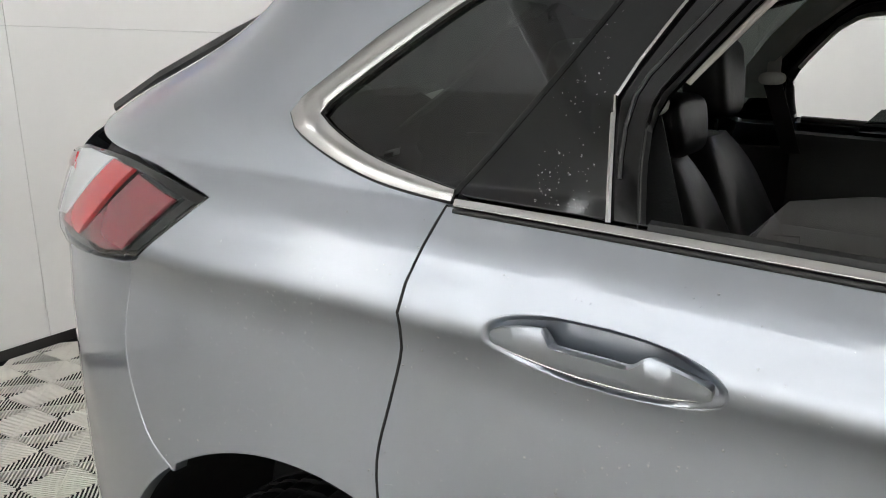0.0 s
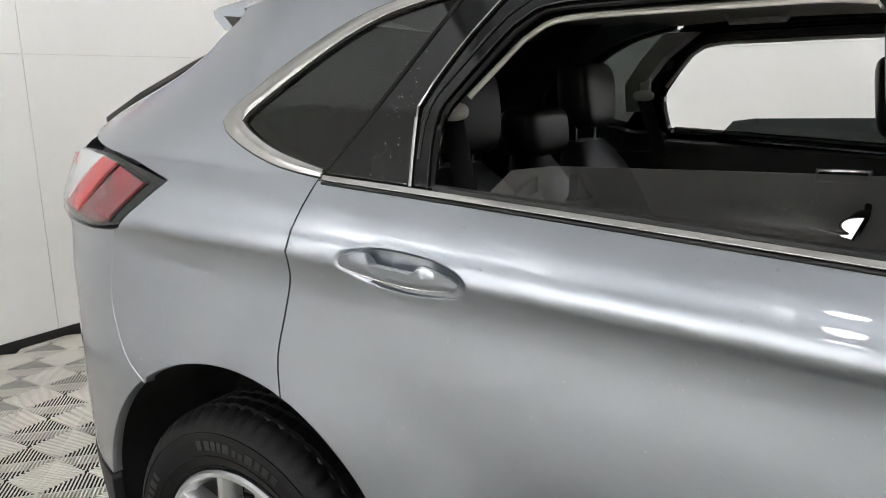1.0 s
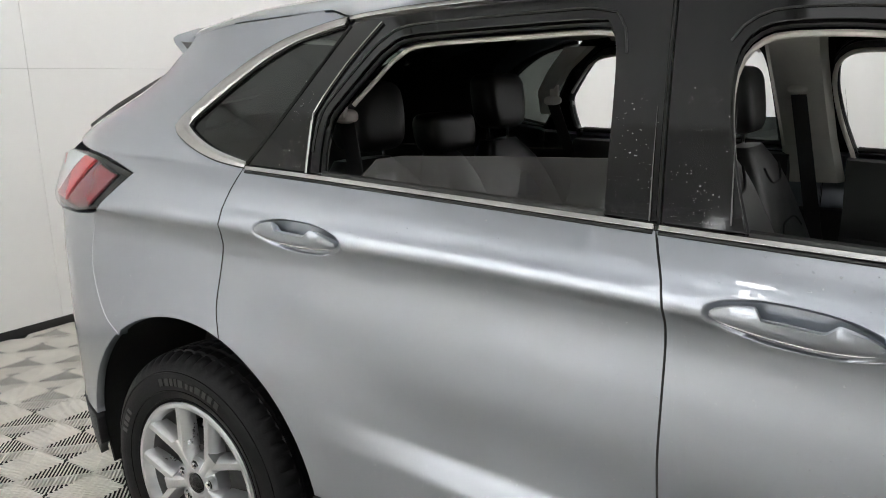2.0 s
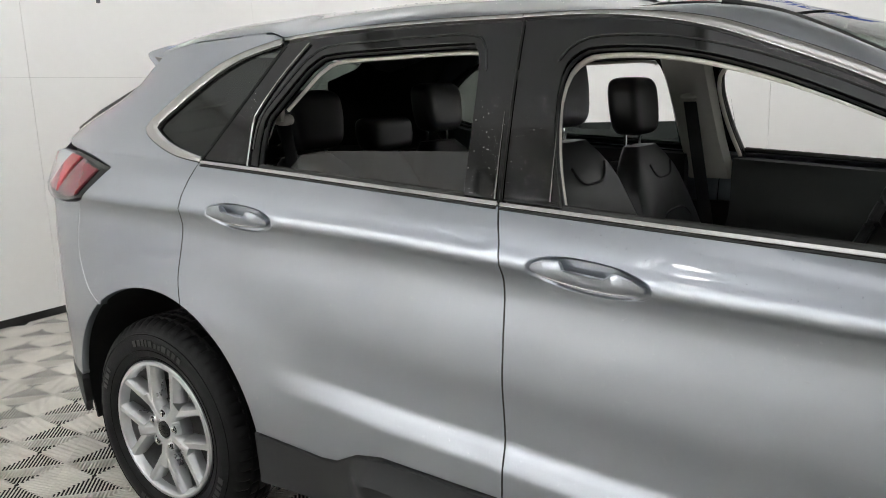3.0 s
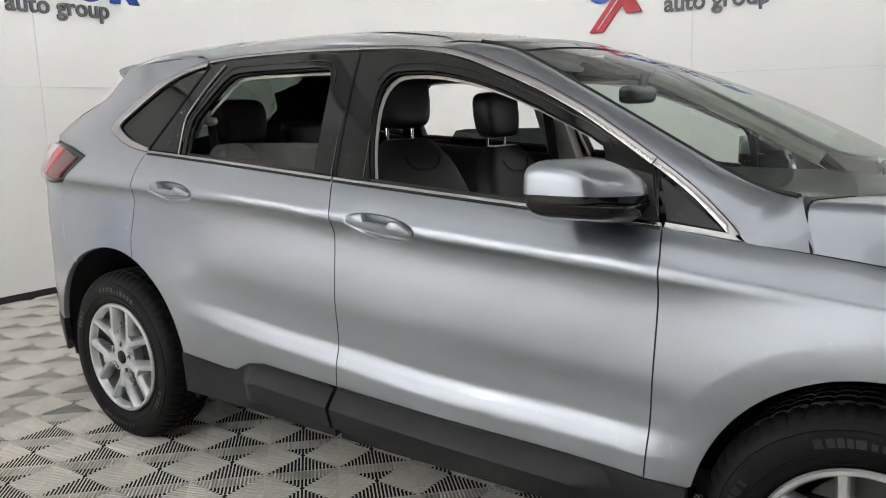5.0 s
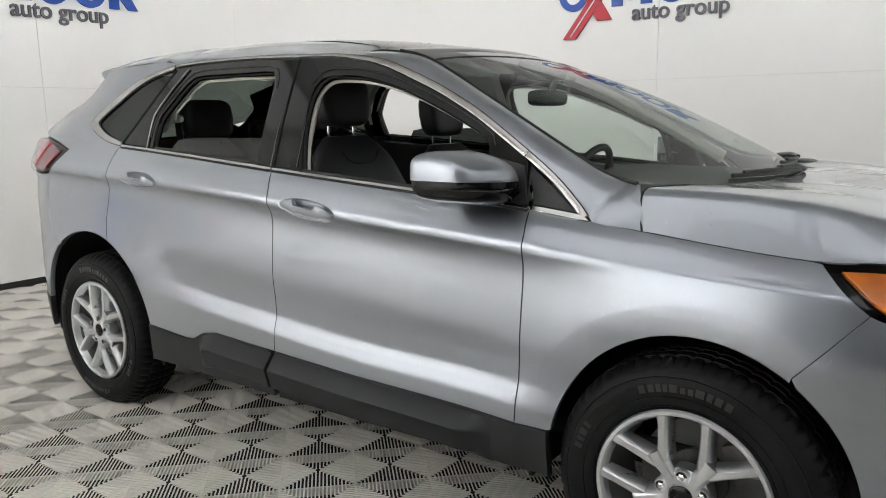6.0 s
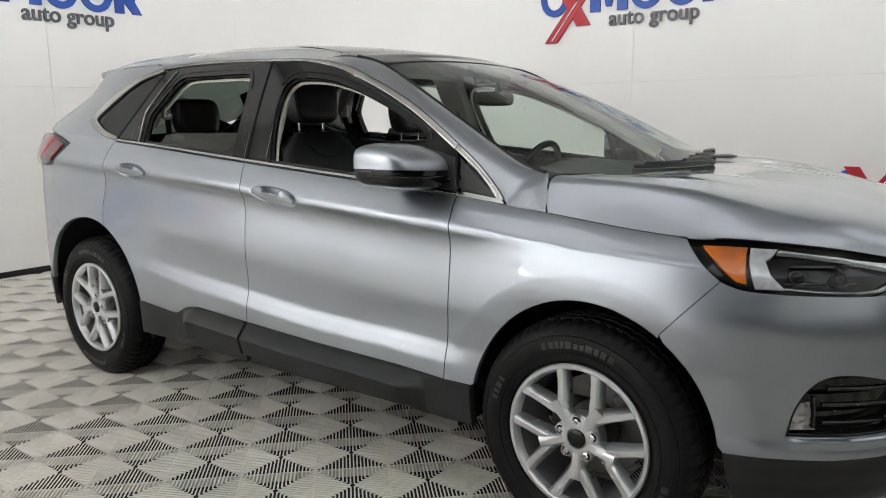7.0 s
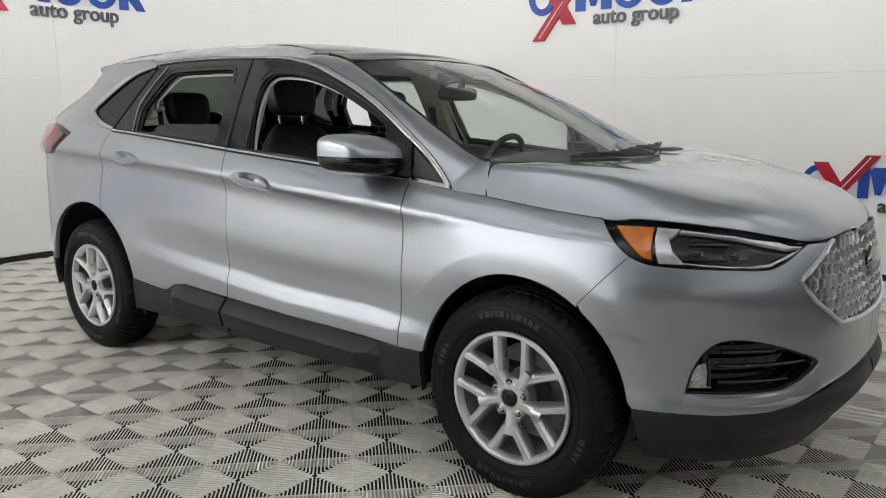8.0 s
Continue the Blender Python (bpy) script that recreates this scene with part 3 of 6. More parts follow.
def tile_mesh(ribs, w, v):
    """One square tile: four triangles of open bars, each set square to its edge, carried by a deep edge frame.
    w, v: half the width of the slim bars along y and of the broad bars along x."""
    verts, faces = [], []
    half, foot = 0.1405, 0.0001

    def bar(a, b, c, d, z0=0.0, depth=0.0018):
        i = len(verts)
        vx, vy = b[0] - a[0], b[1] - a[1]
        n = math.hypot(vx, vy)
        ox, oy = vx / n * foot, vy / n * foot
        verts.extend([(*a, z0), (*b, z0), (*c, z0), (*d, z0), (a[0] - ox, a[1] - oy, -depth), (b[0] + ox, b[1] + oy, -depth), (c[0] + ox, c[1] + oy, -depth), (d[0] - ox, d[1] - oy, -depth)])
        faces.extend([(i, i + 1, i + 2, i + 3), (i + 4, i + 5, i + 1, i), (i + 5, i + 6, i + 2, i + 1), (i + 6, i + 7, i + 3, i + 2), (i + 7, i + 4, i, i + 3)])
    pitch = 2 * half / ribs
    for k in range(ribs):
        c = -half + (k + 0.5) * pitch
        tip = -abs(c) - 0.002
        for s in (1, -1):
            # bars along y, in the triangles at the near and far edges
            q = [(c - w, s * -half), (c + w, s * -half), (c + w, s * tip), (c - w, s * tip)]
            bar(*(q if s > 0 else q[::-1]))
            q = [(s * -half, c + v), (s * -half, c - v), (s * tip, c - v), (s * tip, c + v)]
            bar(*(q if s > 0 else q[::-1]), depth=0.0042)
    e = 0.0026
    for s in (1, -1):
        bar((-half, s * half - e), (half, s * half - e), (half, s * half + e), (-half, s * half + e), -0.001, 0.034)
        bar((s * half - e, -half), (s * half + e, -half), (s * half + e, half), (s * half - e, half), -0.0015, 0.034)
    return verts, faces


def floor_tiles():
    """Tiles lie askew to the car, edge 0.283 m."""
    verts, faces = tile_mesh(20, 0.0027, 0.0042)
    me = mesh_of("floor_tile", verts, faces, TILE, False)
    owner = structure(new("tiled_floor"), "light grey ribbed plastic floor tiles laid diagonally", "floor tiles")
    # broader bars make the unseen floor lighter where the doors reflect it
    coarse = tile_mesh(7, 0.0085, 0.0135)
    spots = [(1.391 + 0.2 * i, -1.563 + 0.2 * j) for i in range(-23, 34) for j in range(-28, 28) if (i + j) % 2 == 0]
    spots = [q for q in spots if WEST - 0.1 < q[0] < EAST + 0.1 and SOUTH - 0.1 < q[1] < NORTH + 0.1]
    close = sorted([q for q in spots if -2.6 < q[0] < 4.7 and q[1] > -2.3], key=lambda q: abs(q[1] + 1.4) + 0.2 * abs(q[0] - 1.5))[:300]
    for x, y in close:
        put("floor_tile", me, owner, at=pose(x, y, 0, 0, 0, 45))
    near_set = set(close)
    turn = np.array([[math.cos(math.pi / 4), math.sin(math.pi / 4), 0], [-math.sin(math.pi / 4), math.cos(math.pi / 4), 0], [0, 0, 1]])
    bulk, bulk_f, base = [], [], 0
    for q in spots:
        if q in near_set:
            continue
        v, f = (verts, faces) if q[1] > -2.5 and q[0] < 5.2 else coarse
        bulk.append(np.array(v) @ turn + np.array([q[0], q[1], 0]))
        bulk_f += [tuple(k + base for k in face) for face in f]
        base += len(v)
    ob = put("outer_tiles", mesh_of("outer_tiles", np.concatenate(bulk).tolist(), bulk_f, TILE, False))
    tagged(ob, "light grey ribbed plastic floor tiles further out", "floor tiles", kind="stuff")


room()
for lx, ly in [(x, y) for y in (-6.2, -4.9) for x in (-1.9, 0.2, 2.3)]:
    ceiling_light(lx, ly)
# panels out of view, added to brighten hood, fender, shoulder and floor
ceiling_light(5.8, -0.9, EAST_FILL)
ceiling_light(5.8, 0.9, EAST_FILL)
for lx in (-1.9, 0.2, 2.3, 4.4, 6.5):
    ceiling_light(lx, -2.2, FRONT_FILL if lx > 2.0 else MID_FILL)
# no such fixtures are known: added to brighten the north and west walls
for lx in (-1.3, 0.9, 3.1, 5.3):
    fill_washer(lx, 1.5, 0)
fill_washer(-0.7, 0.4, 90, WEST_FILL)
for ly in (-4.4, -2.0):
    fill_washer(-0.7, ly, 90, DIM_FILL)
# added to brighten the unseen east wall that the nose reflects
for ly in (-2.4, 0.0, 2.2):
    fill_washer(6.0, ly, -90, EAST_WASH_FILL)
# added, unseen: the south wall throws their light onto the car's side
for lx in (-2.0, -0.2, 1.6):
    fill_washer(lx, -4.1, 180, SOUTH_FILL, 67)
part("hanger", tube([(0, 0, 0.15), (0, 0, 0.25)], 0.02, 10), SATIN_BLACK, round_lamp(pose(1.1, -3.75, TOP - 0.24), "round black high-bay lamp hanging from the ceiling", 0.13))
stand = round_lamp(pose(-0.9, -6.3, 1.40) @ pose(0, 0, 0, 90, 0, 0), "round studio lamp on a black stand", 0.15)
part("pole", tube([(0, -1.40, 0.16), (0, -0.02, 0.16)], 0.016, 10), SATIN_BLACK, stand, "black stand pole")
for k in range(3):
    a = 2 * math.pi * k / 3
    part("leg", tube([(0, -0.95, 0.16), (0.42 * math.sin(a), -1.39, 0.16 + 0.42 * math.cos(a))], 0.011, 8), SATIN_BLACK, stand, "black stand leg")
wall_sign(pose(WEST, 0.33, 2.20, 0, 0, 90), "raised blue, red and grey sign high on the white wall")
wall_sign(pose(0.69, NORTH, 2.15, 0, 0, 0), "raised blue, red and grey sign high on the white wall")
wall_sign(pose(3.22, NORTH, 0.545, 0, 0, 0) @ Matrix.Diagonal((0.79, 1, 0.79, 1)), "smaller blue, red and grey sign low on the white wall")
wall_sign(pose(WEST, -3.5, 0.56, 0, 0, 90) @ Matrix.Diagonal((0.79, 1, 0.79, 1)), "smaller blue, red and grey sign low on the white wall")
floor_tiles()


# ---- the car ----
CAR = tagged(new("car"), "silver-grey mid-size SUV with wet paint and lowered windows", "car")
CAR.location = (0, YC, 0)

ARCH_R = [(0.487 * math.cos(a), 0.362 + 0.487 * math.sin(a)) for a in [radians(12 + 156 * k / 60) for k in range(61)]]
ARCH_F = [(2.862 + 0.408 * math.cos(a), 0.365 + 0.44 * math.sin(a)) for a in [radians(4 + 172 * k / 60) for k in range(61)]]
REAR_CUT = spline([(0.25, 1.2485), (0.234, 1.203), (0.219, 1.157), (0.213, 1.12), (0.207, 1.069), (0.184, 0.987), (0.163, 0.90), (0.170, 0.8185)])
MID_CUT = spline([(1.277, 1.176), (1.302, 1.10), (1.31, 1.03), (1.307, 0.9), (1.302, 0.75), (1.304, 0.60), (1.302, 0.497)])
FRONT_CUT = spline([(2.347, 1.091), (2.364, 1.03), (2.366, 0.964), (2.361, 0.775), (2.352, 0.552), (2.347, 0.459)])
SILL_TOP = line([(0.474, 0.474), (0.73, 0.454), (0.783, 0.459), (0.858, 0.496), (0.945, 0.511), (1.302, 0.497), (1.701, 0.48), (2.132, 0.468), (2.347, 0.459), (2.452, 0.456)])
ROOF_LINE = spline([(0.256, 1.252), (0.199, 1.259), (0.138, 1.270), (0.071, 1.290), (0.016, 1.313), (-0.02, 1.333), (-0.034, 1.352), (-0.02, 1.372), (0.031, 1.409), (0.092, 1.453), (0.164, 1.498), (0.234, 1.535), (0.32, 1.565), (0.45, 1.592), (0.60, 1.604),
                    (0.80, 1.608), (1.0, 1.607), (1.215, 1.60), (1.43, 1.592), (1.57, 1.577), (1.66, 1.560), (1.74, 1.536), (1.911, 1.470), (2.02, 1.420), (2.13, 1.362), (2.306, 1.254), (2.416, 1.180), (2.503, 1.106), (2.539, 1.068)])
TRIM_IN = spline([(0.258, 1.2655), (0.215, 1.275), (0.146, 1.292), (0.086, 1.314), (0.04, 1.338), (0.020, 1.352), (0.030, 1.367), (0.073, 1.399), (0.127, 1.437), (0.186, 1.477), (0.243, 1.511), (0.32, 1.545), (0.40, 1.565), (0.468, 1.578)])
SHUT_LINE = spline([(0.256, 1.264), (0.302, 1.321), (0.378, 1.425), (0.447, 1.527), (0.482, 1.578)])


def belt_run(x0, x1, up=0.0, step=0.03):
    n = max(2, int(abs(x1 - x0) / step))
    return [(x0 + (x1 - x0) * k / n, curve_table(x0 + (x1 - x0) * k / n, BELT) + up) for k in range(n + 1)]


def sub(curve, x0, x1):
    """The stretch of a curve (ordered by x) between two stations."""
    return [q for q in curve if x0 < q[0] < x1]


def roof_z(x):
    """Height of the window line's upper run."""
    run = [q for q in ROOF_LINE[20:]]
    for a, b in zip(run, run[1:]):
        if a[0] <= x <= b[0]:
            return a[1] + (b[1] - a[1]) * (x - a[0]) / (b[0] - a[0])
    return run[-1][1]


TOP_RUN = [q for q in ROOF_LINE if q[1] > 1.36 or q[0] > 1.0]


def top_run(x0, x1, down=0.0, widen=0.0):
    """The window line's upper run between two stations, lowered square to itself, by more towards the front."""
    out = []
    for a, b in zip(TOP_RUN, TOP_RUN[1:]):
        run = b[0] - a[0]
        d = math.hypot(run, b[1] - a[1])
        stops = [0.0] if x0 <= a[0] <= x1 else []
        stops += [(x - a[0]) / run for x in (x0, x1) if a[0] < x < b[0]]
        for f in sorted(stops):
            x, z = a[0] + run * f, a[1] + (b[1] - a[1]) * f
            drop = down * (1 + widen * smooth((x - 1.35) / 0.45)) / d
            out.append((x + drop * (b[1] - a[1]), z - drop * run))
    return out


REAR_OPEN = spline([(0.492, 1.235), (0.480, 1.315), (0.482, 1.372), (0.508, 1.412), (0.590, 1.513), (0.622, 1.536), (0.668, 1.545), (0.80, 1.547), (1.08, 1.546), (1.125, 1.535), (1.145, 1.49), (1.16, 1.384), (1.178, 1.187)])
FRONT_OPEN = spline([(1.425, 1.17), (1.395, 1.26), (1.375, 1.34), (1.364, 1.42), (1.371, 1.478), (1.398, 1.508), (1.44, 1.517), (1.55, 1.512), (1.66, 1.493), (1.77, 1.462), (1.88, 1.421), (1.99, 1.374), (2.08, 1.332), (2.13, 1.305), (2.163, 1.270), (2.18, 1.108)])


def outset(run, by):
    """A window opening's outline, from its rear foot over the top, moved outwards."""
    out = []
    for a, b in zip(run, run[1:]):
        d = math.dist(a, b)
        if d > 1e-6:
            out.append((a[0] - by * (b[1] - a[1]) / d, a[1] + by * (b[0] - a[0]) / d))
    return out


def door_handle(side, x0, x1, parent):
    """A strap pull: wide at both ends, dipping below the finger hollow, with an undercut lower face."""
    z0, z1 = curve_table(x0, CREASE), curve_table(x1, CREASE)
    rings, strip = [], []
    for k in range(57):
        u = 0.004 + 0.992 * k / 56
        x = x0 + (x1 - x0) * u
        mid = z0 + (z1 - z0) * u + 0.001 + 0.006 * (0.5 - u)
        tall = 0.0355 * max(0.02, 1 - abs(2 * u - 1) ** 2.2) ** 0.425
        dip = smooth((u - 0.285) / 0.045) * (1 - smooth((u - 0.66) / 0.11))
        ridge, low = mid - tall * 0.24, mid - tall * 0.66
        top = mid + tall * (0.86 - 0.52 * dip)
        out = -0.006 + 0.013 * math.sin(math.pi * u) ** 0.55
        face = top - ridge
        ring = []
        for z, o in ((top - 0.003, -0.018), (top, -0.006), (top - 0.0022, 0.0035), (top - 0.2 * face, 0.0062), (ridge + 0.35 * face, 0.0080), (ridge + 0.0045, 0.0090), (ridge + 0.0005, 0.0096), (ridge - 0.003, 0.0085),
                     (ridge - 0.45 * (ridge - low), 0.0035), (low + 0.001, -0.0015), (low, -0.005), (low + 0.002, -0.018)):
            # the face stands upright where the shoulder behind it leans in
            q = skin(x, z) + (out + o) * skin_normal(x, z) + Vector((0, -0.40 * max(0.0, z - ridge), 0))
            ring.append((q.x, q.y * -side, q.z))
        rings.append(ring)
        if 2 < k < 54:
            zs = ridge - 0.0012
            q = skin(x, zs) + (out + 0.0092) * skin_normal(x, zs)
            strip.append((q.x, q.y * -side, q.z))
    ob = part("handle", loft(rings), PAINT, parent, "body-coloured pull handle", 40)
    # the highlight along the handle's ridge is laid on as a bright tube
    part("strip", tube(strip, lambda u: 0.0004 + 0.0007 * math.sin(math.pi * u) ** 0.5, 8), CHROME, ob, "thin bright strip for the handle's highlight")
    part("groove", tube([(q[0], q[1], q[2] + 0.0046) for q in strip], 0.0011, 6), SEAL, ob, "thin dark groove above the bright strip")


def cup_loop(x0, x1, grow=0.0):
    z0, z1 = curve_table(x0, CREASE), curve_table(x1, CREASE)
    out = []
    for k in range(56):
        a = 2 * math.pi * k / 56
        c, s = math.cos(a), math.sin(a)
        u = 0.5 + 0.5 * math.copysign(abs(c) ** 0.9, c)
        lean = 0.006 * (0.5 - u)
        out.append((x0 + (x1 - x0) * u + grow * c, z0 + (z1 - z0) * u + (0.035 if s > 0 else 0.036) * math.copysign(abs(s) ** 0.85, s) + 0.001 + lean + grow * s))
    return out


def handle_cup(side, x0, x1, parent):
    """The hollow behind the handle: a shelf at the back, a deep finger space ahead of it."""
    rim = cup_loop(x0, x1)
    cx, cz = (x0 + x1) / 2, sum(q[1] for q in rim) / len(rim)
    rings = []
    outer = cup_loop(x0, x1, 0.006)
    lip = cup_loop(x0, x1, 0.0012)
    for loop, d in ((outer, -0.006), (lip, -0.0006)):
        rings.append([(q.x, q.y * -side, q.z) for q in (skin(x, z) + d * skin_normal(x, z) for x, z in loop)])
    for f, depth in ((0.985, -0.10), (0.955, -0.42), (0.90, -0.78), (0.82, -0.95), (0.72, -1.0), (0.5, -1.0), (0.3, -1.0), (0.01, -1.0)):
        ring = []
        for x, z in rim:
            xx, zz = cx + (x - cx) * f, cz + (z - cz) * f
            u = (xx - x0) / (x1 - x0)
            full = 0.013 + (0.046 - 0.75 * (zz - cz)) * smooth((u - 0.27) / 0.06) * (1 - smooth((u - 0.72) / 0.12))
            # steep above, a shallow dish below the strap
            full *= 1 - 0.68 * smooth((-(zz - cz) - 0.008) / 0.016)
            q = skin(xx, zz) + depth * full * skin_normal(xx, zz)
            ring.append((q.x, q.y * -side, q.z))
        rings.append(ring)
    part("handle_cup", loft(rings, cap=True), PAINT, parent, "hollow behind the handle", 60)


def chrome(side, outer, inner, parent, name="chrome_trim"):
    panel(name, outer + inner[::-1], CHROME, parent, "", side, off=0.006, thick=0.012, dx=0.05, dz=0.05, shrink=0.0006, edge=0.0015, bulge=0.28)


def build_side(side):
    # the left-hand rear window reaches a little further back
    back = 0.0 if side < 0 else 0.07
    rear_open = [(x - back * (1 - smooth((x - 0.5) / 0.4)), z) for x, z in REAR_OPEN]
    # sheet metal
    fd = panel("front_door", sub(belt_run(1.277, 2.347, 0.0), 1.277, 2.347) + FRONT_CUT + [q for q in SILL_TOP[::-1] if 1.302 < q[0] < 2.347] + MID_CUT[::-1], PAINT, CAR, "silver front door with lowered window", side,
               [cup_loop(1.372, 1.645)])
    rd_bottom = [q for q in SILL_TOP[::-1] if 0.474 <= q[0] < 1.302]
    arch_mid = [q for q in ARCH_R if q[0] > 0.172 and q[1] > 0.47]
    rd = panel("rear_door", belt_run(0.25, 1.277) + MID_CUT + rd_bottom + arch_mid + REAR_CUT[::-1], PAINT, CAR, "silver rear door with half-lowered tinted window", side, [cup_loop(0.333, 0.607)])
    for ob, a, b in ((fd, 1.372, 1.645), (rd, 0.333, 0.607)):
        handle_cup(side, a, b, ob)
        door_handle(side, a + 0.012, b - 0.012, ob)
    # black window frames of both doors
    tr = top_run(0.495, 1.238, 0.003)
    panel("window_frame", SHUT_LINE + tr + line([(1.238, 1.588), (1.274, 1.19)]) + belt_run(1.27, 0.27, 0.012), FRAME_BLACK, rd, "gloss black window frame", side,
          [rear_open + belt_run(1.178, 0.50 - back, 0.014)], off=-0.004, thick=0.03)
    tr = top_run(1.246, 2.30, 0.003)
    panel("window_frame", line([(1.281, 1.19), (1.245, 1.586)]) + tr + line([tr[-1], (2.333, 1.105)]) + belt_run(2.33, 1.285, 0.012), FRAME_BLACK, fd, "gloss black window frame", side,
          [FRONT_OPEN + belt_run(2.18, 1.425, 0.014)], off=-0.004, thick=0.03)
    # rubber run channels just inside the openings
    for ob, opening, x0, x1 in ((rd, rear_open, 0.50 - back, 1.178), (fd, FRONT_OPEN, 1.425, 2.18)):
        pts = []
        for x, z in outset(opening, 0.009):
            q = skin(x, z) - 0.022 * skin_normal(x, z)
            pts.append((q.x, q.y * -side, q.z))
        part("window_seal", tube(pts, 0.012, 8), SEAL, ob, "black rubber window seal")
        # the inner frame's rounded step
        pts = []
        for x, z in outset(opening, 0.022):
            if z > (1.27 if x < 1.0 or x > 1.5 else 1.47):
                q = skin(x, z) - 0.0025 * skin_normal(x, z)
                pts.append((q.x, q.y * -side, q.z))
        part("frame_step", tube(pts, 0.0024, 6), SATIN_BLACK, ob, "rounded step of the window frame")
        pts = []
        for x, z in belt_run(x0, x1, 0.012):
            q = skin(x, z) - 0.014 * skin_normal(x, z)
            pts.append((q.x, q.y * -side, q.z))
        part("window_seal", tube(pts, 0.011, 8), SEAL, ob, "black rubber window seal")
    # lowered pane of the rear door
    panel("window_glass", line([(0.575, 1.225), (0.632, 1.287)]) + line([(0.632, 1.287), (0.70, 1.296), (1.0, 1.299), (1.185, 1.299)], 0.05) + belt_run(1.185, 0.565, -0.02), HALF_TINT, rd, "half-lowered tinted window glass", side, off=-0.022, thick=0.004, dx=0.08, dz=0.04)
    # bright line up the rear edge of the rear window
    pts = []
    for x, z in spline([(0.457, 1.245), (0.447, 1.316), (0.441, 1.379), (0.459, 1.414), (0.509, 1.492), (0.577, 1.577)]):
        q = skin(x - 0.9 * back, z) + 0.001 * skin_normal(x - 0.9 * back, z)
        pts.append((q.x, q.y * -side, q.z))
    part("chrome_glint_strip", tube(pts, 0.0032, 6), CHROME, rd)
    # tapering steel tubes stand in for glints at the centre pillar's door gap
    for x in (1.262, 1.396):
        pts = []
        for z in (1.19, 1.28, 1.38):
            q = skin(x - (z - 1.19) * 0.09, z) - 0.001 * skin_normal(x, z)
            pts.append((q.x, q.y * -side, q.z))
        part("chrome_glint_strip", tube(pts, lambda u: 0.0017 * (1 - 0.9 * u), 6), STEEL, fd if x > 1.3 else rd)
    # bright trim under and over the windows
    chrome(side, belt_run(0.262, 1.272, -0.002), belt_run(0.262, 1.272, 0.0075), rd)
    chrome(side, belt_run(1.282, 2.343, -0.002), belt_run(1.282, 2.343, 0.0068), fd)
    chrome(side, top_run(0.48, 1.2395), top_run(0.48, 1.2395, 0.0075), rd)
    chrome(side, top_run(1.2405, 2.3035), top_run(1.2405, 2.3035, 0.0065, 2.0), fd)
    # quarter panel with its fixed glass
    arch_back = [q for q in ARCH_R if q[0] < 0.172 and not (q[0] < -0.255)]
    seam = spline([(-0.257, 0.765), (-0.334, 0.815), (-0.384, 0.911), (-0.379, 1.009), (-0.333, 1.114)])
    back_edge = spline([(-0.156, 1.231), (-0.30, 1.268), (-0.45, 1.29), (-0.56, 1.315), (-0.605, 1.345), (-0.555, 1.382), (-0.37, 1.453), (-0.135, 1.545), (-0.09, 1.588)])
    outline = seam + line([(-0.310, 1.12), (-0.156, 1.231)]) + back_edge + line([(-0.09, 1.592), (0.1, 1.612), (0.36, 1.619), (0.42, 1.614), (0.448, 1.605), (0.460, 1.596)]) + \
        [q for q in ROOF_LINE[::-1] if q[0] < 0.462 and q[1] < 1.592] + REAR_CUT + arch_back
    qp = panel("quarter_panel", outline, PAINT, CAR, "silver rear quarter panel with fixed dark glass", side)
    # the trim narrows from the rear corner to the ends
    outer = [q for q in ROOF_LINE if q[0] < 0.474 and q[1] < 1.60]
    chrome(side, outer, TRIM_IN, qp, "chrome_trim")
    for name, run, owner in (("trim_gap", [q for q in ROOF_LINE if q[0] < 0.474 and q[1] < 1.60], qp), ("trim_gap", top_run(0.48, 1.239), rd), ("trim_gap", top_run(1.241, 2.3035), fd), ("trim_gap", top_run(2.3065, 2.545), CAR)):
        for edge_run, r in ((run, 0.0035),):
            pts = []
            for x, z in edge_run:
                c = skin(x, z) + 0.0015 * skin_normal(x, z)
                pts.append((c.x, c.y * -side, c.z))
            part(name, tube(pts, r, 6), SEAL, owner, "thin black gap beside the trim")
    for run, owner in ((belt_run(0.262, 1.272, -0.0055), rd), (belt_run(1.282, 2.343, -0.0055), fd), (TRIM_IN, qp)):
        pts = []
        for x, z in run:
            c = skin(x, z) + 0.001 * skin_normal(x, z)
            pts.append((c.x, c.y * -side, c.z))
        part("trim_gap", tube(pts, 0.003, 6), SEAL, owner, "thin black gap beside the trim")
    panel("quarter_glass", TRIM_IN + SHUT_LINE[::-1], QUARTER_TINT, qp, "fixed dark privacy glass", side, off=-0.006, thick=0.004, dx=0.08, dz=0.05, shrink=0.001)
    # dark tubes laid in the shut lines put the gaps' shade into colour
    for name, run, owner in (("shut_line", SHUT_LINE, rd), ("shut_line", line([(1.2775, 1.185), (1.2415, 1.588)]), rd), ("shut_line", MID_CUT, rd), ("shut_line", FRONT_CUT, fd), ("shut_line", REAR_CUT, rd), ("shut_line", belt_run(2.55, 3.125, 0.001), CAR), ("shut_line", line([(3.244, 0.903), (3.097, 0.740)]), CAR)):
        pts = []
        for x, z in run:
            p = to_p(x, z)
            c = skin(p, z) - 0.0030 * skin_normal(p, z)
            pts.append((c.x, c.y * -side, c.z))
        part(name, tube(pts, 0.0036 if owner is not CAR else 0.0022, 6), DARK, owner, "thin black shut line")
    # light trim seen inside the openings
    for opening, owner in ((FRONT_OPEN, fd), (rear_open, rd)):
        pts = []
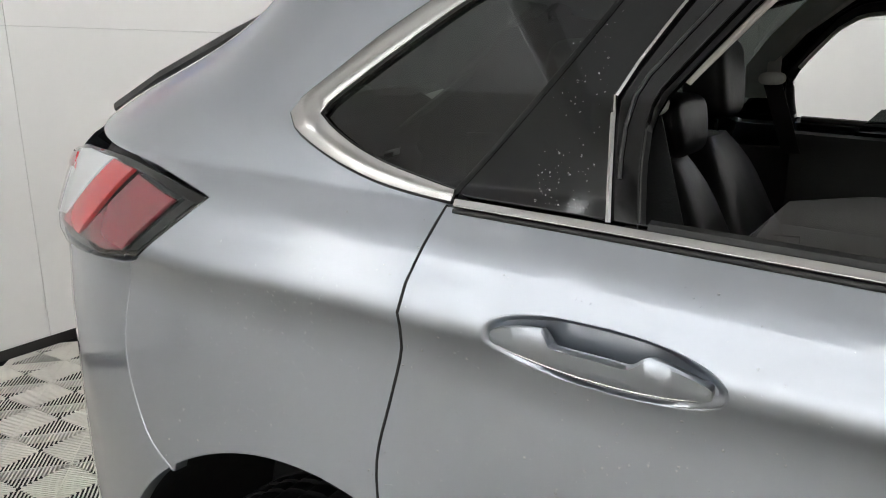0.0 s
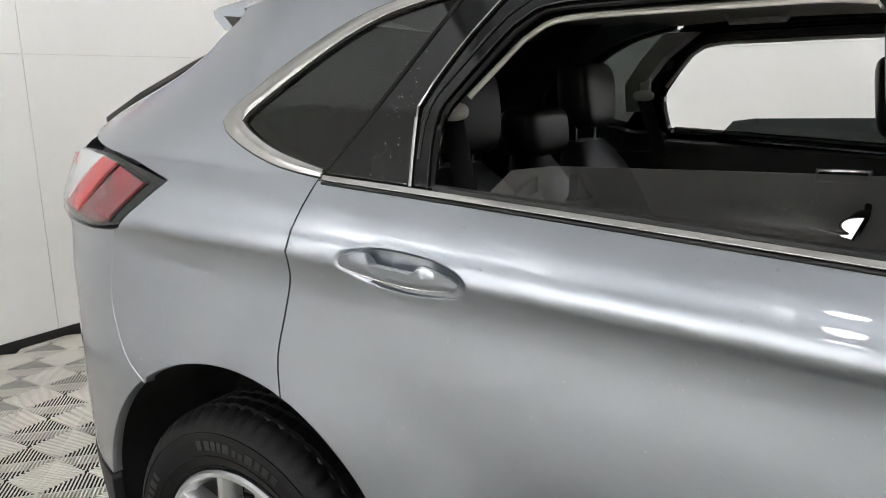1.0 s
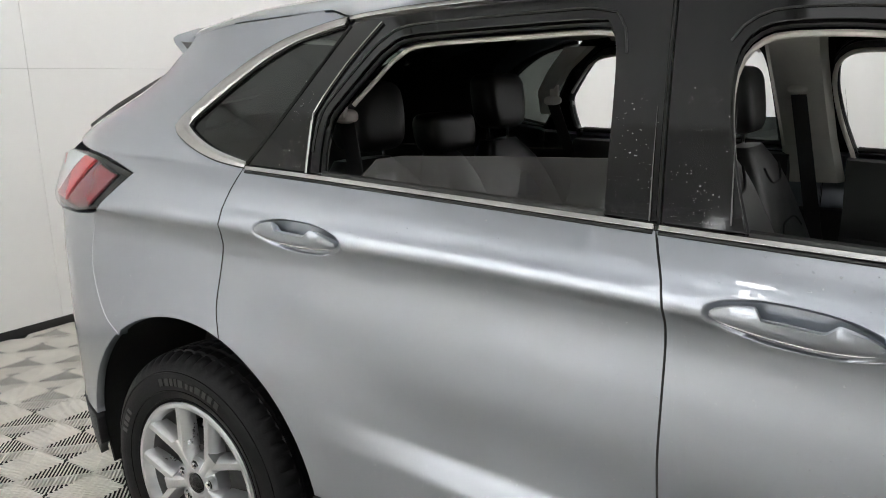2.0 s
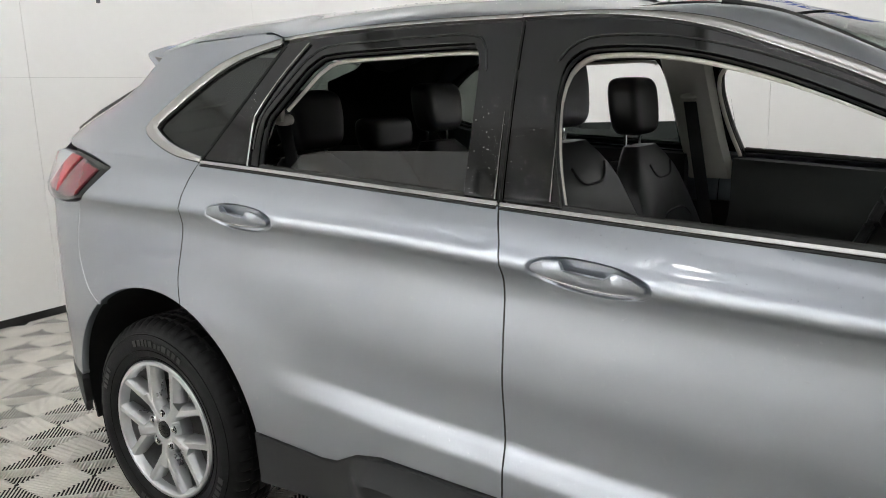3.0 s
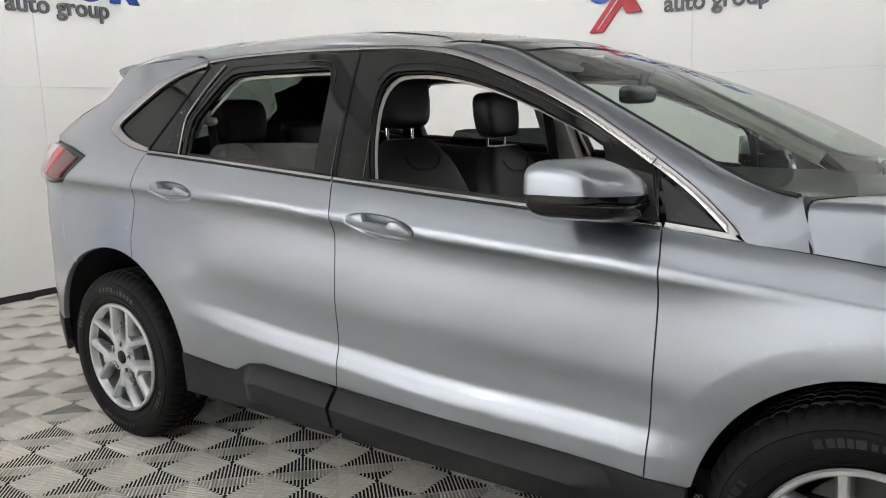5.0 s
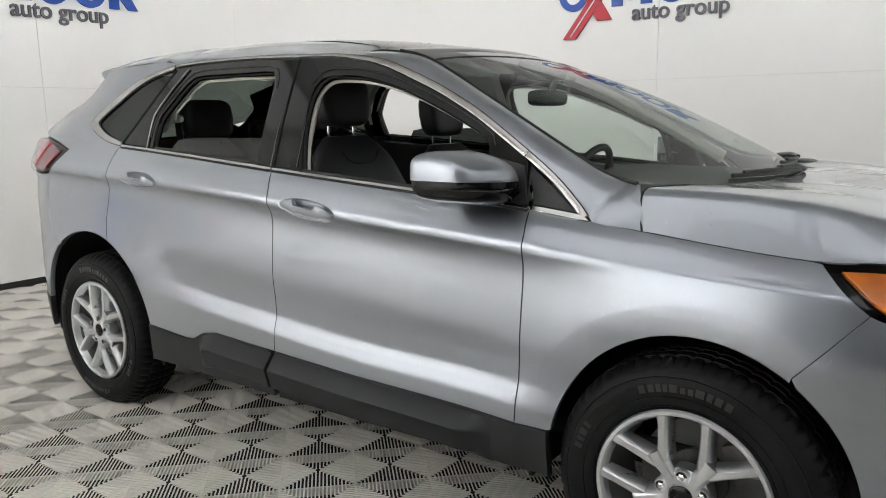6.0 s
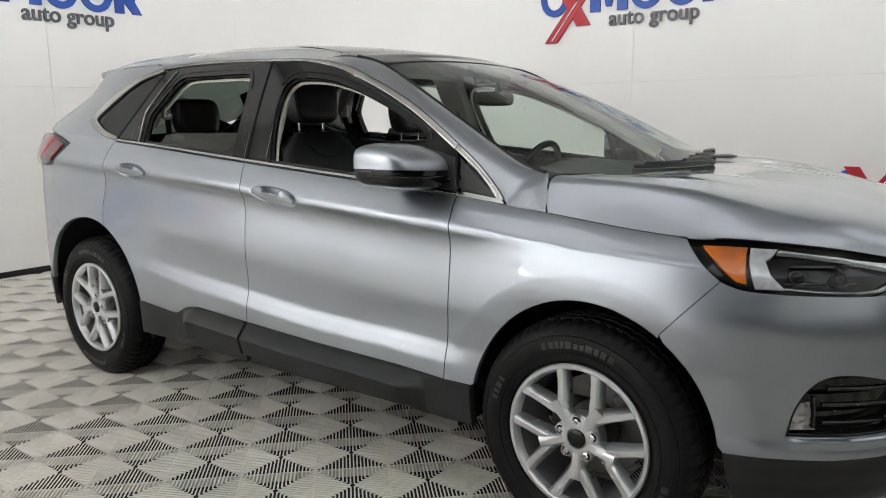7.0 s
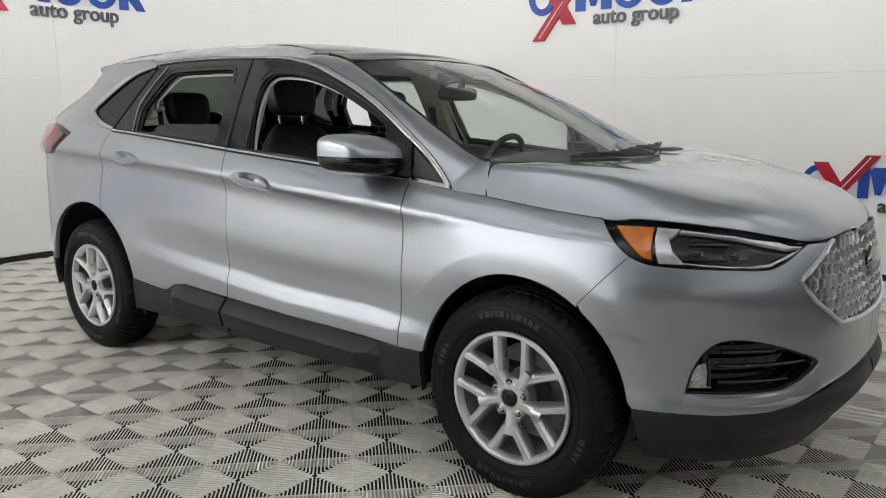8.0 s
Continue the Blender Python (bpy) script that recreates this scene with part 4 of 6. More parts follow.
        for x, z in outset(opening, 0.008 if opening is FRONT_OPEN else 0.010):
            if x < 2.15 and (opening is FRONT_OPEN or (x < 1.14 and z > 1.40)):
                c = skin(x, z) - (0.052 if opening is FRONT_OPEN else 0.060) * skin_normal(x, z)
                pts.append((c.x, c.y * -side, c.z - 0.004 * smooth((z - 1.4) / 0.1)))
        part("opening_trim", tube(pts, 0.0075 if opening is FRONT_OPEN else 0.0055, 8), TRIM_LIGHT, CAR, "light beige trim round the door opening")
    # front fender
    arch_top = [q for q in ARCH_F if q[0] < 3.093 and q[1] > 0.46]
    fender = sub(belt_run(2.347, 3.129, 0.0015), 2.347, 3.129) + spline([(3.129, 1.006), (3.175, 0.960), (3.244, 0.903)]) + line([(3.244, 0.903), (3.097, 0.740)]) + arch_top + \
        line([(2.452, 0.456), (2.347, 0.459)]) + FRONT_CUT[::-1]
    panel("front_fender", fender, PAINT, CAR, "silver front fender round the wheel arch", side)
    # dark sill cladding: front and rear lengths
    for x0, x1, tip in ((0.474, 1.298, False), (1.306, 2.452, True)):
        top = [q for q in SILL_TOP if x0 <= q[0] <= x1]
        if not top or top[0][0] > x0 + 0.01:
            top = [(x0, 0.497)] + top
        up = top + ([(2.455, 0.30)] if tip else []) + [(q[0], 0.315) for q in top[::-1]]
        cl = panel("sill_cladding", line(up), CLADDING, CAR, "dark grained plastic sill cladding", side, off=0.008, thick=0.03, dx=0.06, dz=0.03)
        # stepped ledge along the cladding
        x0b, x1b = (0.82, x1 - 0.004) if not tip else (x0 + 0.004, 2.27)
        rings = []
        for k in range(41):
            u = k / 40
            x = x0b + (x1b - x0b) * u
            z = lerp_table(x, SILL_TOP) - 0.006
            fade = smooth((x - x0b) / 0.10) if not tip else 1 - smooth((x - x1b + 0.12) / 0.12)
            rings.append([(x, side * (half_width(x, zz) + (0.007 + o * fade if o > 0 else o)), zz) for o, zz in ((0.001, z), (0.006, z - 0.003), (0.042, z - 0.046), (0.047, z - 0.053), (0.047, z - 0.060), (0.036, z - 0.125), (0.001, z - 0.145), (-0.01, z - 0.07))])
        part("ledge", loft(rings), CLADDING, cl)
    # tail corner: lamp, bumper
    tl_out = line([(-0.310, 1.122), (-0.156, 1.231)]) + spline([(-0.156, 1.231), (-0.30, 1.262), (-0.45, 1.284), (-0.62, 1.285)]) + line([(-0.62, 1.285), (-0.735, 1.272), (-0.745, 1.15), (-0.62, 1.115), (-0.45, 1.108), (-0.310, 1.122)])
    tl = panel("tail_lamp", tl_out, GLOSS_BLACK, CAR, "wrap-round tail lamp with red and clear sections", side, off=-0.004, thick=0.03, dx=0.03, dz=0.02)
    panel("red_lens", line([(-0.335, 1.134), (-0.225, 1.222), (-0.33, 1.253), (-0.46, 1.15), (-0.40, 1.128), (-0.335, 1.134)]), DARK_RED, tl, "dark red lens", side, off=0.004, thick=0.006, dx=0.03, dz=0.02)
    panel("red_lens", line([(-0.345, 1.258), (-0.415, 1.27), (-0.56, 1.155), (-0.475, 1.143), (-0.345, 1.258)]), RED, tl, "bright red light bar", side, off=0.008, thick=0.006, dx=0.03, dz=0.02)
    panel("clear_lens", line([(-0.425, 1.272), (-0.54, 1.280), (-0.73, 1.266), (-0.738, 1.16), (-0.70, 1.155), (-0.60, 1.160), (-0.56, 1.165), (-0.425, 1.272)]), FROST, tl, "clear reversing lens", side, off=0.005, thick=0.006, dx=0.03, dz=0.02)
    panel("red_lens", line([(-0.60, 1.268), (-0.57, 1.24), (-0.66, 1.24), (-0.68, 1.262), (-0.60, 1.268)]), RED, tl, "red lens", side, off=0.008, thick=0.006, dx=0.03, dz=0.02)
    panel("lamp_cover", line([(-0.322, 1.128), (-0.195, 1.222), (-0.32, 1.256), (-0.45, 1.277), (-0.56, 1.276), (-0.58, 1.16), (-0.55, 1.122), (-0.45, 1.114), (-0.322, 1.128)]), LENS, tl, "clear outer lamp cover", side, off=0.012, thick=0.004, dx=0.03, dz=0.02)
    end = 2.75 + WRAP * math.pi / 2
    tail_end = -0.1 - WRAP * math.pi / 2
    pb = [(to_p(x, z), z) for x, z in seam] + [(to_p(x, z), z) for x, z in line([(-0.333, 1.112), (-0.45, 1.104), (-0.62, 1.108), (-0.80, 1.13)])] + \
        line([(tail_end, 1.0), (tail_end, 0.50)]) + line([(tail_end, 0.50), (to_p(-0.70, 0.48), 0.48), (to_p(-0.52, 0.475), 0.475), (to_p(-0.472, 0.468), 0.468)]) + \
        [(to_p(x, z), z) for x, z in ARCH_R[::-1] if x < -0.257 and z > 0.47]
    panel("rear_bumper", pb, PAINT, CAR, "silver rear bumper corner", side, in_p=True)
    pc = [(to_p(-0.474, 0.462), 0.462), (to_p(-0.52, 0.469), 0.469), (to_p(-0.70, 0.474), 0.474), (tail_end, 0.494), (tail_end, 0.30), (to_p(-0.72, 0.28), 0.28), (to_p(-0.56, 0.29), 0.29), (to_p(-0.485, 0.36), 0.36)]
    panel("bumper_cladding", line(pc + pc[:1]), CLADDING, CAR, "dark plastic lower bumper", side, in_p=True, off=0.004)
    # nose: bumper, lamp, pockets
    lamp_top = [(3.129, 1.004), (3.238, 1.006), (3.35, 1.000), (3.496, 0.982), (3.604, 0.957), (3.668, 0.937)]
    lamp_low = spline([(3.668, 0.937), (3.652, 0.906), (3.615, 0.874), (3.565, 0.872), (3.5, 0.874), (3.388, 0.877), (3.297, 0.884), (3.244, 0.903)])
    lamp_loop = line(lamp_top) + lamp_low[1:] + spline([(3.244, 0.903), (3.175, 0.960), (3.129, 1.004)])[1:]
    hl = panel("headlamp", lamp_loop, GLOSS_BLACK, CAR, "slim headlamp with amber corner and projector", side, off=-0.03, thick=0.02, dx=0.03, dz=0.02, edge=0.0)
    panel("lens", lamp_loop, LENS, hl, "clear lamp lens", side, off=-0.002, thick=0.003, dx=0.04, dz=0.03, shrink=0.003)
    panel("amber_reflector", line([(3.172, 0.998), (3.230, 0.999), (3.288, 0.997), (3.291, 0.975), (3.310, 0.899), (3.281, 0.906), (3.238, 0.945), (3.172, 0.998)]), AMBER, hl, "amber corner reflector", side, off=-0.010, thick=0.012, dx=0.03, dz=0.02)
    panel("light_guide", line([(3.294, 0.997), (3.36, 0.993), (3.352, 0.975), (3.340, 0.965), (3.362, 0.930), (3.402, 0.889), (3.33, 0.889), (3.300, 0.965), (3.294, 0.997)]), GUIDE, hl, "frosted white light guide", side, off=-0.009, thick=0.012, dx=0.03, dz=0.02)
    panel("light_guide", line([(3.365, 0.993), (3.498, 0.976), (3.604, 0.951), (3.660, 0.934), (3.63, 0.935), (3.508, 0.967), (3.42, 0.981), (3.36, 0.985), (3.365, 0.993)]), GUIDE, hl, "frosted white light guide", side, off=-0.010, thick=0.012, dx=0.03, dz=0.02)
    panel("light_guide", line([(3.660, 0.928), (3.642, 0.902), (3.610, 0.881), (3.56, 0.879), (3.56, 0.884), (3.602, 0.888), (3.632, 0.906), (3.646, 0.927), (3.660, 0.928)]), ALLOY, hl, "silver edge strip", side, off=-0.010, thick=0.008, dx=0.03, dz=0.02)
    for x, z, r in ((3.425, 0.930, 0.022), (3.520, 0.918, 0.022)):
        n = skin_normal(to_p(x, z), z)
        c = skin(to_p(x, z), z) - 0.03 * n
        c, n = Vector((c.x, c.y * -side, c.z)), Vector((n.x, n.y * -side, n.z))
        pr = part("projector", tube([c, c + 0.010 * n], r, 20), SATIN_BLACK, hl, "round projector ring")
        part("projector_lens", blob(c + 0.010 * n, (r * 0.8,) * 3, 2.0, 16, 10), GLOSS_BLACK, pr, "dark projector lens")
    pts = []
    for x, z in spline([(3.40, 0.893), (3.48, 0.886), (3.56, 0.884), (3.602, 0.890)], 0.01):
        q = skin(to_p(x, z), z) - 0.012 * skin_normal(to_p(x, z), z)
        pts.append((q.x, q.y * -side, q.z))
    part("lamp_rail", tube(pts, 0.0022, 6), CHROME, hl, "thin bright rail along the lamp's foot")
    for x0, x1, z in ((3.40, 3.50, 0.956), (3.40, 3.56, 0.906)):
        q0, q1 = (skin(to_p(x, z), z) - 0.022 * skin_normal(to_p(x, z), z) for x in (x0, x1))
        part("lamp_fin", tube([(q.x, q.y * -side, q.z) for q in (q0, q1)], 0.004, 6), SATIN_BLACK, hl, "black fin inside the lamp")
    fog = spline([(3.427, 0.488), (3.441, 0.56), (3.470, 0.622), (3.509, 0.656), (3.556, 0.664), (3.61, 0.654), (3.673, 0.626), (3.728, 0.584), (3.736, 0.566), (3.727, 0.548), (3.702, 0.518), (3.668, 0.497), (3.553, 0.489), (3.427, 0.488)])
    clad_top = [(3.280, 0.421), (3.39, 0.426), (3.534, 0.426), (3.640, 0.434), (3.700, 0.452)]
    g_loop = [(to_p(3.673, 0.832), 0.832), (to_p(3.712, 0.765), 0.765), (to_p(3.762, 0.680), 0.680), (end, 0.660), (end, 0.958), (to_p(3.712, 0.934), 0.934)]
    fb = [(to_p(x, z), z) for x, z in line([(3.097, 0.740), (3.244, 0.903)])] + [(to_p(x, z), z) for x, z in lamp_low[::-1]] + \
        [(to_p(3.690, 0.935), 0.935)] + line([g_loop[5], g_loop[0], g_loop[1], g_loop[2], g_loop[3]]) + \
        line([(end, 0.660), (end, 0.50)]) + [(to_p(x, z), z) for x, z in line([(3.75, 0.48), *clad_top[::-1]])] + [(to_p(x, z), z) for x, z in ARCH_F if x > 3.097 and z > 0.425]
    bumper = panel("front_bumper", fb, PAINT, CAR, "silver front bumper with black intake", side, [[(to_p(x, z), z) for x, z in fog]], in_p=True, dx=0.022, dz=0.011, shrink=0.002)
    panel("intake", fog, GLOSS_BLACK, bumper, "gloss black bumper intake", side, off=-0.075, thick=0.01, dx=0.03, dz=0.02, shrink=-0.004)
    panel("intake_lip", fog + [fog[0]] + [(3.58 + (x - 3.58) * 0.95, 0.575 + (z - 0.575) * 0.94) for x, z in fog[::-1]], GLOSS_BLACK, bumper, "", side, off=-0.008, thick=0.04, dx=0.03, dz=0.02, shrink=0.0005)
    for x0, x1, z in ((3.52, 3.65, 0.620), (3.51, 3.715, 0.575), (3.515, 3.68, 0.524)):
        pts = []
        for k in range(13):
            x = x0 + (x1 - x0) * k / 12
            q = skin(to_p(x, z), z) - 0.026 * skin_normal(to_p(x, z), z)
            pts.append((q.x, q.y * -side, q.z))
        part("slat", tube(pts, 0.007, 8), GLOSS_BLACK, bumper, "gloss black horizontal slat")
    rings = []
    for k in range(25):
        x = 3.425 + (3.690 - 3.425) * k / 24
        z = lerp_table(x, [(3.42, 0.484), (3.55, 0.485), (3.66, 0.492), (3.70, 0.512)])
        fade = smooth(k / 3) * smooth((24 - k) / 6)
        ring = []
        for o, dz in ((-0.03, 0.0), (0.006 * fade, 0.002), (0.013 * fade, -0.003), (0.014 * fade, -0.010), (0.001, -0.030), (-0.03, -0.02)):
            q = skin(to_p(x, z + dz), z + dz) + o * skin_normal(to_p(x, z + dz), z + dz)
            ring.append((q.x, q.y * -side, q.z))
        rings.append(ring)
    part("intake_ledge", loft(rings), PAINT, bumper, "silver ledge under the intake")
    pts = []
    for x, z in ((3.492, 0.512), (3.490, 0.56), (3.486, 0.60)):
        q = skin(to_p(x, z), z) - 0.016 * skin_normal(to_p(x, z), z)
        pts.append((q.x, q.y * -side, q.z))
    part("lamp_post", tube(pts, 0.006, 8), GLOSS_BLACK, bumper, "black upright beside the fog lamp")
    panel("fog_lamp", line([(3.437, 0.500), (3.443, 0.546), (3.461, 0.577), (3.482, 0.585), (3.500, 0.503), (3.437, 0.500)]), FOG, bumper, "small clear fog lamp", side, off=-0.02, thick=0.015, dx=0.03, dz=0.02)
    low = [(to_p(x, z), z) for x, z in line(clad_top + [(3.75, 0.472)])] + line([(end, 0.492), (end, 0.30)]) + \
        [(to_p(3.66, 0.22), 0.22), (to_p(3.47, 0.235), 0.235), (to_p(3.30, 0.255), 0.255), (to_p(3.278, 0.41), 0.41)]
    panel("chin_cladding", low, CLADDING, CAR, "dark plastic lower front bumper", side, in_p=True, off=0.003)
    skid = [(to_p(3.74, 0.33), 0.33), (end, 0.37), (end, 0.235), (to_p(3.70, 0.235), 0.235)]
    panel("skid_plate", line(skid + skid[:1]), ALLOY, CAR, "silver skid plate under the nose", side, in_p=True, off=0.010)
    # grille: dark backing and a silver honeycomb
    gp = panel("grille", line(g_loop + g_loop[:1]), SATIN_BLACK, CAR, "dark grille with silver honeycomb mesh", side, in_p=True, off=-0.04, thick=0.02, dx=0.04, dz=0.03, shrink=-0.006)
    loop = np.array(g_loop)
    bm = bmesh.new()
    cell, seen = 0.024, set()
    rows, cols = 14, 30
    for i in range(-rows, rows + 1):
        for j in range(0, cols):
            cp = end - (j + 0.5 * (i % 2)) * cell * 1.732
            cz = 0.815 + i * cell * 1.5
            for k in range(6):
                a0, a1 = radians(60 * k + 30), radians(60 * k + 90)
                q0 = (cp + cell * math.cos(a0), cz + cell * math.sin(a0))
                q1 = (cp + cell * math.cos(a1), cz + cell * math.sin(a1))
                key = tuple(sorted((tuple(round(v, 3) for v in q0), tuple(round(v, 3) for v in q1))))
                mid = ((q0[0] + q1[0]) / 2, (q0[1] + q1[1]) / 2)
                if key in seen or max(q0[0], q1[0]) > end + 0.001 or not inside(*mid, loop):
                    continue
                seen.add(key)
                ring = []
                for q in (q0, q1):
                    n = skin_normal(*q)
                    c = skin(*q)
                    d = skin(*q1) - skin(*q0)
                    s = d.cross(n).normalized() * 0.0038
                    ring.append([Vector((v.x, v.y * -side, v.z)) for v in (c - s - 0.004 * n, c - 0.35 * s + 0.001 * n, c + 0.35 * s + 0.001 * n, c + s - 0.004 * n, c + s - 0.03 * n, c - s - 0.03 * n)])
                loft_into(bm, ring)
    part("honeycomb", bm, ALLOY, gp, "silver honeycomb mesh")
    pts = []
    for q in line([g_loop[5], g_loop[0], g_loop[1], g_loop[2], g_loop[3]]):
        c = skin(*q) + 0.002 * skin_normal(*q)
        pts.append((c.x, c.y * -side, c.z))
    part("surround", tube(pts, 0.008, 8), ALLOY, gp, "silver grille surround")
    # sail corner ahead of the door and the mirror's foot
    panel("front_quarter_glass", line([(2.352, 1.106), (2.318, 1.215), (2.40, 1.160), (2.475, 1.103), (2.49, 1.088), (2.352, 1.106)]), SATIN_BLACK, CAR, "small fixed black corner glass", side, off=-0.004, thick=0.004, dx=0.05, dz=0.03)
    chrome(side, top_run(2.3065, 2.545), top_run(2.3065, 2.545, 0.006, 2.0), CAR, "corner_trim")
    chrome(side, belt_run(2.352, 2.535, -0.003), belt_run(2.352, 2.51, 0.01), CAR, "corner_trim")
    panel("mirror_sail", line([(2.182, 1.115), (2.172, 1.245), (2.300, 1.215), (2.335, 1.104), (2.182, 1.115)]), SATIN_BLACK, fd, "black plastic corner that carries the mirror", side, off=0.002, thick=0.01, dx=0.05, dz=0.03)
    side_mirror(side)


def screen_edge(u):
    """The windscreen's right-hand edge, from the roof to the cowl."""
    pts = [(1.48, -0.575, 1.624), (1.61, -0.570, 1.606), (1.76, -0.566, 1.573), (1.88, -0.578, 1.523), (2.08, -0.604, 1.418), (2.25, -0.628, 1.328), (2.41, -0.652, 1.244), (2.51, -0.668, 1.194), (2.565, -0.684, 1.178), (2.610, -0.706, 1.172), (2.640, -0.730, 1.170)]
    k = u * (len(pts) - 1)
    i = min(int(k), len(pts) - 2)
    f = k - i
    p0, p1, p2, p3 = (Vector(pts[max(0, min(len(pts) - 1, i + d))]) for d in (-1, 0, 1, 2))
    return 0.5 * (2 * p1 + (p2 - p0) * f + (2 * p0 - 5 * p1 + 4 * p2 - p3) * f * f + (3 * p1 - p0 - 3 * p2 + p3) * f ** 3)


def side_mirror(side):
    def warp(p):
        # flatter at the back, drawn in towards the foot, lower edge tucked in
        u = p.y / 0.135
        k = 1 - 0.10 * max(0, u) - 0.12 * max(0.0, -u)
        # the crown falls away towards the front
        fall = 1 - 0.42 * max(0.0, p.x / 0.125) ** 1.6 if p.z > 0 else 1.0
        zz = p.z * k * fall - 0.012 * u
        xx = p.x * (1 - 0.15 * max(0.0, p.z / 0.085)) if p.x > 0 else p.x * 0.80
        return Vector((xx - 0.05 * (-u if u < 0 else 0.2 * u), p.y, zz))
    mc = Vector((2.205, -0.918, 1.186))
    whole = blob((0, 0, 0), (0.125, 0.135, 0.080), 4.2, 44, 30, warp)
    mirror = tagged(new("side_mirror"), "door mirror with silver cap and black base")
    mirror.parent = CAR
    for low in (False, True):
        bm = whole.copy()
        geom = bm.verts[:] + bm.edges[:] + bm.faces[:]
        bmesh.ops.bisect_plane(bm, geom=geom, plane_co=(0, 0, -0.008), plane_no=(0.0, 0.05, 1), clear_inner=not low, clear_outer=low)
        bmesh.ops.holes_fill(bm, edges=[e for e in bm.edges if e.is_boundary])
        if low:
            bmesh.ops.scale(bm, vec=(0.985, 0.985, 1.0), verts=bm.verts[:], space=Matrix.Translation((0, 0, 0.008)))
        for v in bm.verts:
            v.co = v.co + mc
            v.co.y *= -side
        part("mirror_base" if low else "mirror_cap", bm, GLOSS_BLACK if low else PAINT, mirror, "gloss black lower mirror housing" if low else "silver mirror cap")
    whole.free()
    pts = []
    for k in range(25):
        a = math.pi * (-0.62 + 1.24 * k / 24)
        pts.append((mc.x + 0.006 + 0.118 * math.copysign(abs(math.cos(a)) ** 0.5, math.cos(a)), (mc.y + 0.132 * math.copysign(abs(math.sin(a)) ** 0.5, math.sin(a))) * -side, mc.z - 0.030 - 0.006 * math.sin(a)))
    part("housing_lip", tube(pts, 0.0032, 6), GLOSS_BLACK, mirror, "gloss black ledge round the lower housing")
    part("mirror_glass", box(mc.x - 0.098, (mc.y + 0.005) * -side, mc.z + 0.004, 0.006, 0.20, 0.115, 0.002, 1), BRIGHT, mirror, "mirror glass facing backwards")
    rings = []
    for k in range(9):
        u = k / 8
        c = Vector((2.235 + 0.03 * u, -0.84 + 0.085 * u, 1.138 + 0.004 * u))
        rings.append([(c.x + 0.05 * math.cos(a) * (1 + 0.2 * u), c.y * -side, c.z + (0.022 + 0.01 * u) * math.sin(a)) for a in [2 * math.pi * j / 14 for j in range(14)]])
    part("mirror_arm", loft(rings), GLOSS_BLACK, mirror, "black mirror arm")


for s in (-1, 1):
    build_side(s)


# roof, windscreen, hood, tail
def edge_point(x):
    z = roof_z(x)
    return Vector((x, -half_width(x, z), z))


ROOF_MID = [(-0.32, 1.655), (-0.1, 1.685), (0.3, 1.708), (0.7, 1.710), (1.1, 1.695), (1.5, 1.655), (1.78, 1.605)]


def roof_fn(u, v):
    x = -0.10 + u * 1.53
    if x < 0.5:
        e = Vector((x, -half_width(max(x, -0.10), 1.585) + 0.0, lerp_table(x, [(-0.19, 1.578), (0.1, 1.613), (0.48, 1.622)])))
        e.y = -half_width(x, e.z)
        if x > 0.4:
            f = smooth((x - 0.4) / 0.1)
            e = e.lerp(edge_point(x), f)
    else:
        e = edge_point(x)
    mid_x = x + 0.26 * smooth((x - 0.6) / 0.85) - 0.1 * smooth((0.2 - x) / 0.4)
    zc = curve_table(mid_x, ROOF_MID)
    k = 1 - v
    y = e.y * k
    z = e.z + (zc - e.z) * max(0.0, 1 - k ** 2.6) ** 0.70
    return Vector((x + (mid_x - x) * (1 - k * k), y, z))


def glass_roof_fn(u, v):
    v0 = 0.165 + 0.33 * (1 - u) ** 0.5
    q = roof_fn(0.60 + 0.40 * u, v0 + (1 - v0) * v)
    return q + Vector((0, 0, 0.003))


patch("roof", roof_fn, PAINT, CAR, 60, 48, "silver roof with rounded edges", 0.01)
patch("roof_glass", glass_roof_fn, GLOSS_BLACK, CAR, 30, 36, "black panoramic roof glass, wet")


EDGE = [(1.43, 1.592), (1.57, 1.577), (1.66, 1.560), (1.74, 1.536), (1.911, 1.470), (2.02, 1.420), (2.13, 1.362), (2.306, 1.254), (2.416, 1.180), (2.503, 1.106), (2.544, 1.066), (2.62, 1.058), (2.695, 1.050)]
PILLAR_LINE = spline(EDGE, 0.03)


def pillar_fn(u, v):
    """From the window line to the windscreen's edge; it starts with the roof's own section."""
    k = u * (len(PILLAR_LINE) - 1)
    i = min(int(k), len(PILLAR_LINE) - 2)
    x, z = (PILLAR_LINE[i][j] + (PILLAR_LINE[i + 1][j] - PILLAR_LINE[i][j]) * (k - i) for j in (0, 1))
    a = Vector((x, -half_width(x, z), z))
    # at its upper end it meets the roof's own edge
    b = screen_edge(u) + (roof_fn(1.0, 0.155) - screen_edge(0.0)) * (1 - smooth(u / 0.28))
    mid = (a + b) / 2 + Vector((0.0, -0.008, 0.038)) * (1 - 0.75 * smooth((u - 0.72) / 0.28))
    q = a * (1 - v) ** 2 + mid * 2 * v * (1 - v) + b * v * v
    f = 1 - smooth(u / 0.30)
    if f > 0:
        r = roof_fn(1.0, 0.155 * v)
        base = roof_fn(1.0, 0.0)
        q = q.lerp(a + (r - base), f * (1 - v) ** (0.5 * smooth(u / 0.15)))
    return q


for s in (-1, 1):
    def pillar(u, v):
        q = pillar_fn(u, v)
        return Vector((q.x, q.y * -s, q.z))
    patch("windscreen_pillar", pillar, PAINT, CAR, 60, 14, "silver windscreen pillar", 0.012, mirror=False)


